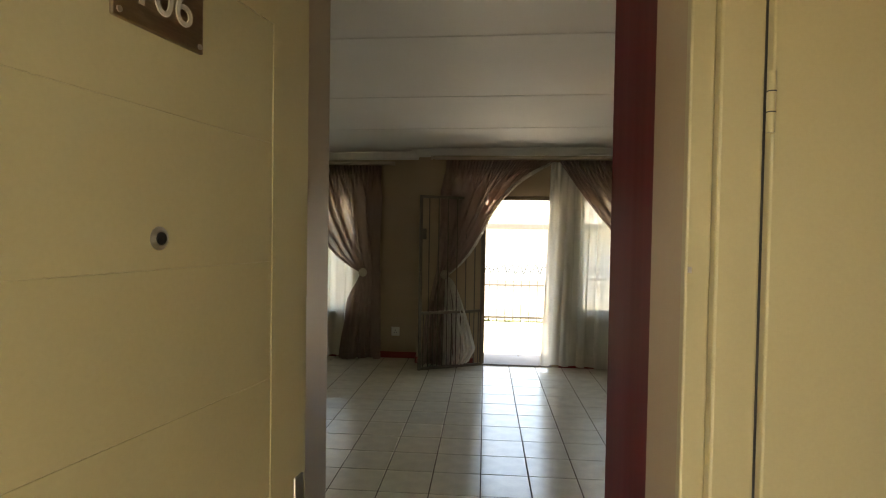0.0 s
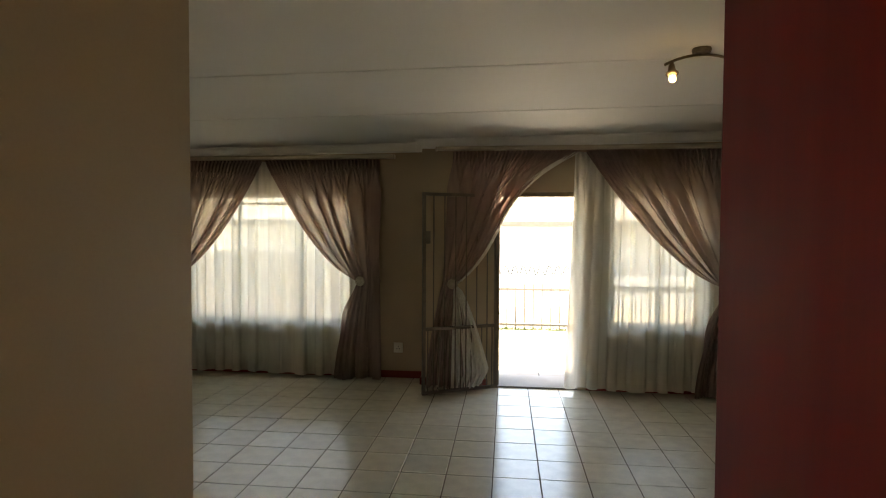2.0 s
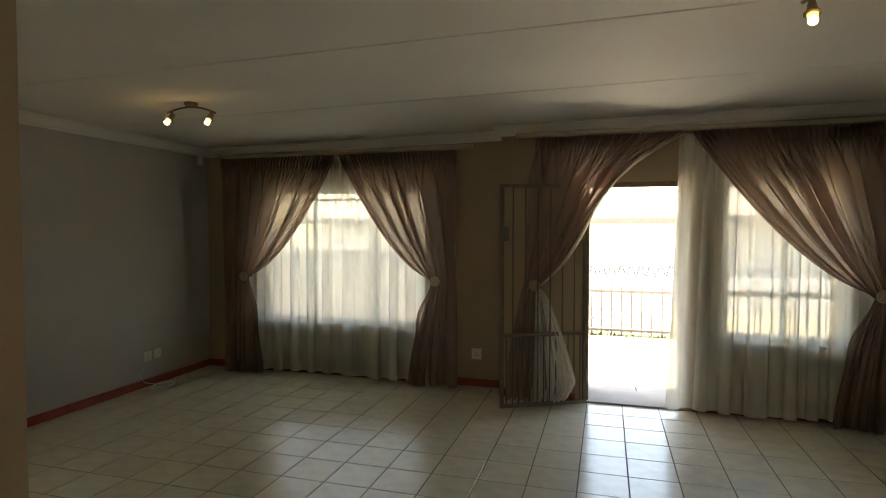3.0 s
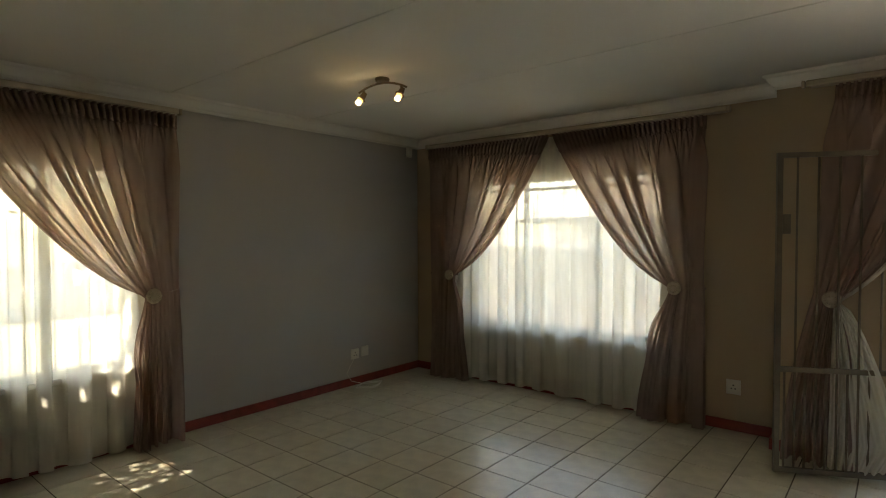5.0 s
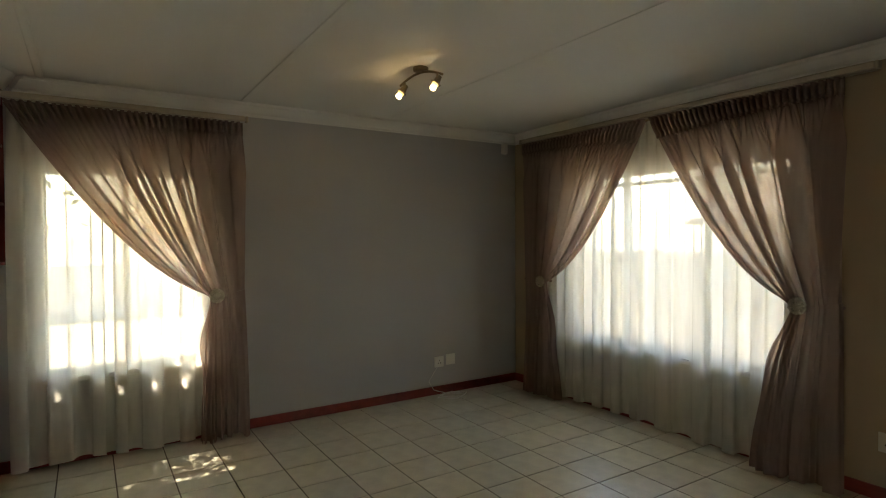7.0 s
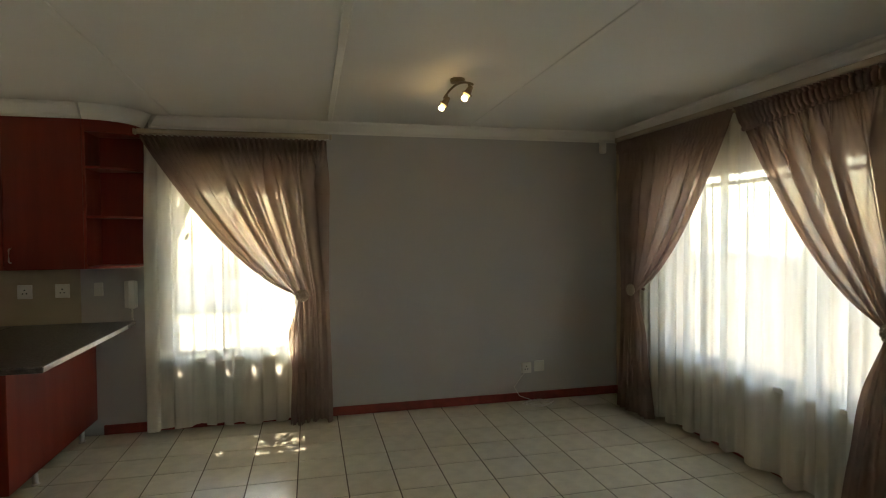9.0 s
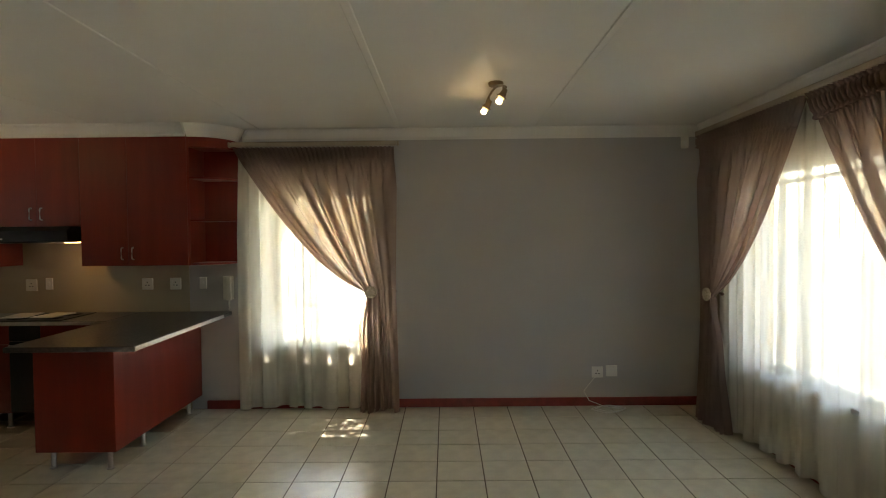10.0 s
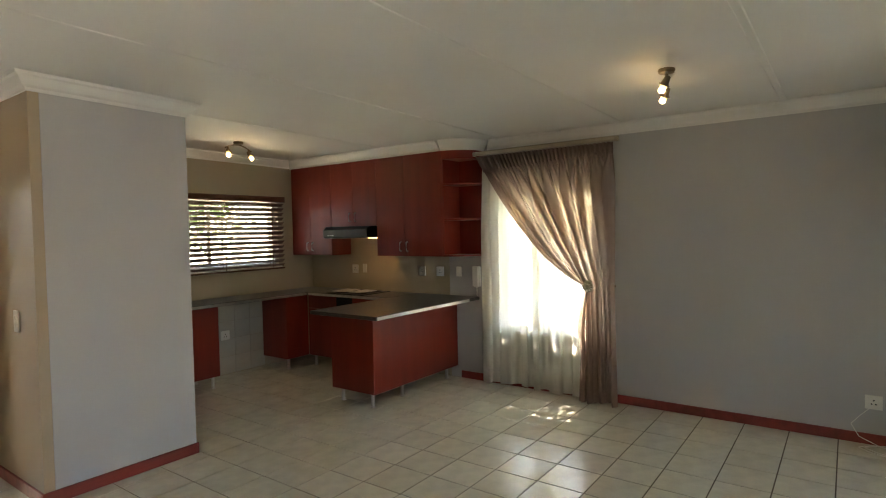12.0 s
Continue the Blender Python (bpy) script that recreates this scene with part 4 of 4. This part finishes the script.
# ---- outside ----
solid("ground", boxes((-400, 400, -400, 400, -0.35, -0.14)), EARTH, "dry pale ground reaching the horizon", "ground", "structure")
pv = solid("pavement", boxes((-1.5, 3.4, DY + 0.47, 9.2, -0.139, -0.07)), MORTAR, "pale concrete patio outside the garden door", "patio", "structure")
slab = data("paving_slab", rounded(-0.296, 0.296, -0.296, 0.296, 0, 0.05, 0.006, 1), PAVING)
for i in range(8):
    for j in range(5):
        s = new("paving_slab", slab)
        s.parent = pv
        s.location = (-1.15 + 0.6 * i, DY + 0.80 + 0.6 * j, -0.07)

fence = empty("garden_fence", pose(-3.0, 9.6, -0.14), "low steel palisade fence round the patio", "fence")
for z in (0.14, 0.74):
    part("rail", boxes((0, 9, -0.02, 0.02, z, z + 0.04)), FENCE, fence)
for k in range(61):
    x = 0.03 + k * 0.148
    part("picket", boxes((x - 0.011, x + 0.011, 0.021, 0.033, 0.0, 0.86)), FENCE, fence)

hs = empty("neighbour_house", pose(0, 17.5, -0.75), "pale plastered house with a low sheet roof", "house")
part("wall", boxes((-9, 12, 0, 6, 0, 2.7)), PLASTER, hs)
rb = bmesh.new()
pr = ((-0.7, 2.55), (3.0, 3.9), (6.7, 2.55), (6.7, 2.68), (3.0, 4.05), (-0.7, 2.70))
a = [rb.verts.new((-9.6, y, z)) for y, z in pr]
b = [rb.verts.new((12.6, y, z)) for y, z in pr]
rb.faces.new(a)
rb.faces.new(b[::-1])
for i in range(6):
    rb.faces.new((a[i], a[(i + 1) % 6], b[(i + 1) % 6], b[i]))
part("roof", rb, ROOF, hs)
part("gutter", boxes((-9.6, 12.6, -0.86, -0.701, 2.50, 2.64)), FENCE, hs, "dark roof gutter")
for x in (-5.5, 5.5):
    w = part("window", boxes((x, x + 1.4, -0.03, 0.02, 0.9, 2.1)), WHITE, hs)
    part("pane", boxes((x + 0.06, x + 1.34, -0.04, -0.031, 0.96, 2.04)), BLACK, w)

by = NY + 2.3
bw = solid("wall_boundary", boxes((-7.4, -1.75, by, by + 0.22, -0.14, 1.30)), MORTAR, "face-brick boundary wall outside the window", "boundary wall", "structure")
brick = data("brick", rounded(-0.107, 0.107, -0.006, 0.012, -0.035, 0.035, 0.003, 1), BRICK)
for j in range(8):
    for i in range(25):
        s = new("brick", brick)
        s.parent = bw
        s.location = (-7.2 + 0.226 * i + (0.113 if j % 2 else 0), by - 0.002, 0.66 + 0.083 * j)
solid("wall_side_garden", boxes((-13.2, -13.0, -8, 10, -0.14, 0.95)), PLASTER, "pale plastered garden wall beyond the sunny window", "boundary wall", "structure")


def tree(m, h, crown, seed, name, label, leaves=2600):
    rnd = random.Random(seed)
    ob = empty(name, m, label, "tree" if h > 2 else "shrub")
    bm = bmesh.new()
    tube(bm, (0, 0, -0.02), (0.05, 0.02, h * 0.45), 0.05 * h / 2, 0.03 * h / 2, 10)
    tips = []
    for k in range(9):
        a = k * 2.4
        p = Vector((0.04, 0.02, h * (0.25 + 0.02 * k)))
        q = p + Vector((math.cos(a) * crown * 0.6, math.sin(a) * crown * 0.6, h * rnd.uniform(0.2, 0.42)))
        tube(bm, p, q, 0.02 * h / 2, 0.006, 6)
        tips.append(q)
    part("trunk", bm, BARK, ob)
    vs, fs = [], []
    for k in range(leaves):
        c = rnd.choice(tips) + Vector((rnd.gauss(0, 1), rnd.gauss(0, 1), rnd.gauss(0, 0.8))) * crown * 0.30
        u = Vector((rnd.gauss(0, 1), rnd.gauss(0, 1), rnd.gauss(0, 1))).normalized()
        v = u.orthogonal().normalized()
        s = rnd.uniform(0.03, 0.06) * max(1.0, crown / 1.5)
        w = m @ c
        if w.x > WX - 0.45 and -1.2 < w.y < NY + 0.4:      # clipped clear of the house
            continue
        n = len(vs)
        vs += [c - u * s, c + v * s * 0.45, c + u * s, c - v * s * 0.45]
        fs.append((n, n + 1, n + 2, n + 3))
    me = bpy.data.meshes.new("crown")
    me.from_pydata(vs, [], fs)
    me.materials.append(LEAF)
    cr = new("crown", me)
    cr.parent = ob
    return ob


tree(pose(-3.6, -8.4, -0.14), 3.6, 2.4, 21, "garden_tree", "green leafy tree outside the kitchen window", 15000)
tree(pose(-1.4, -9.6, -0.14), 3.6, 2.4, 22, "garden_tree", "green leafy tree behind the kitchen", 15000)
tree(pose(-6.4, -9.4, -0.14), 3.8, 2.4, 23, "garden_tree", "tall green tree beside the kitchen window", 15000)
# added out of view: its crown breaks the sun into dapples on the floor
tree(pose(-6.2, 1.60, -0.14), 5.4, 1.7, 25, "garden_tree", "unseen tree added to dapple the sun at the window", 19000)
tree(pose(-0.9, 9.1, -0.14), 0.7, 0.5, 24, "garden_shrub", "low green shrub by the fence")

bwl = solid("wall_garden_end", boxes((-9, 12, 13.0, 13.22, -0.14, 0.58)), PLASTER, "low pale garden wall under coiled wire", "boundary wall", "structure")
wire = empty("coiled_wire", pose(-6, 13.11, 0.70), "coil of spiked wire along the garden wall", "security wire")
part("coil", strand([(k * 0.022, 0.115 * math.cos(k * 0.7), 0.115 * math.sin(k * 0.7)) for k in range(640)], 0.012, 5), BLACK, wire)
rnd = random.Random(31)
gv, gf = [], []
for k in range(5000):
    x, y = rnd.uniform(-2.6, 1.2), rnd.uniform(9.22, 9.75)
    h, a = rnd.uniform(0.05, 0.16), rnd.uniform(0, 6.28)
    n = len(gv)
    gv += [(x - 0.008 * math.cos(a), y - 0.008 * math.sin(a), -0.141), (x + 0.008 * math.cos(a), y + 0.008 * math.sin(a), -0.141), (x + rnd.uniform(-0.04, 0.04), y + rnd.uniform(-0.04, 0.04), -0.14 + h)]
    gf.append((n, n + 1, n + 2))
gme = bpy.data.meshes.new("grass")
gme.from_pydata(gv, [], gf)
gme.materials.append(LEAF)
tagged(new("grass", gme), "green grass tufts along the fence", "grass", kind="stuff")

# walkway outside the entrance; its unseen walls and slab are added to cut daylight
solid("wall_light_block", boxes((-2.6, 3.2, -3.3, -3.15, -0.10, 2.24)), PLASTER, "unseen tall plastered wall added to dim the entrance", "parapet", "structure")
solid("pavement_walkway", boxes((-2.6, 3.2, -3.149, -0.742, -0.139, -0.012)), PAVING, "concrete entrance walkway", "walkway", "structure")

solid("wall_light_block_end", boxes((1.7, 1.85, -3.149, -0.742, -0.012, 2.618)), PLASTER, "unseen plastered end wall added to dim the entrance", "wall", "structure")
solid("ceiling_light_block", boxes((-1.59, 3.2, -3.3, -0.742, 2.62, 2.74)), CEIL, "unseen white slab added to hold sky light off the entrance", "ceiling", "structure")

# ---- floor ----
floor = solid("floor", boxes((WX - 0.05, EX + 0.05, -0.742, NY + 0.05, -0.138, -0.004), (WX - 0.05, PX0 + 0.02, SY - 0.1, -0.7421, -0.138, -0.004)), GROUT, "cream ceramic floor tiles with dark joints", "floor", "structure")
T = 0.305
tm = data("tile", rounded(-T / 2 + 0.0036, T / 2 - 0.0036, -T / 2 + 0.0036, T / 2 - 0.0036, -0.0035, 0.0, 0.0012, 1), TILE)
rest = bmesh.new()
for i in range(-14, 9):
    for j in range(-15, 8):
        x0, y0 = -0.105 + T * i, 3.66 + T * j
        x1, y1 = x0 + T, y0 + T
        inner = x0 > WX and x1 < EX and y1 < DY
        if inner and 1.9 < y0 and x1 < 0.6:
            s = new("tile", tm)
            s.parent = floor
            s.location = ((x0 + x1) / 2, (y0 + y1) / 2, 0)
        else:
            ymax = NY if x0 < STEP else DY + 0.0
            a, b, c, d = max(x0, WX) + 0.0036, min(x1, EX) - 0.0036, y0 + 0.0036, min(y1, ymax) - 0.0036
            if b - a > 0.01 and d - c > 0.01:
                box(rest, a, b, c, d, -0.0035, 0.0)
r = part("tiles", rest, TILE, floor)
tagged(r, kind="stuff")

# pale tiles on the kitchen wall in the appliance gap
wt = data("wall_tile", rounded(-0.0985, 0.0985, 0.0005, 0.006, -0.0985, 0.0985, 0.0012, 1), WALLTILE)
for i in range(6):
    for j in range(4):
        s = new("wall_tile", wt)
        s.parent = bpy.data.objects["wall_south_kitchen"]
        s.location = (-3.48 + 0.2 * i, SY, 0.105 + 0.2 * j)
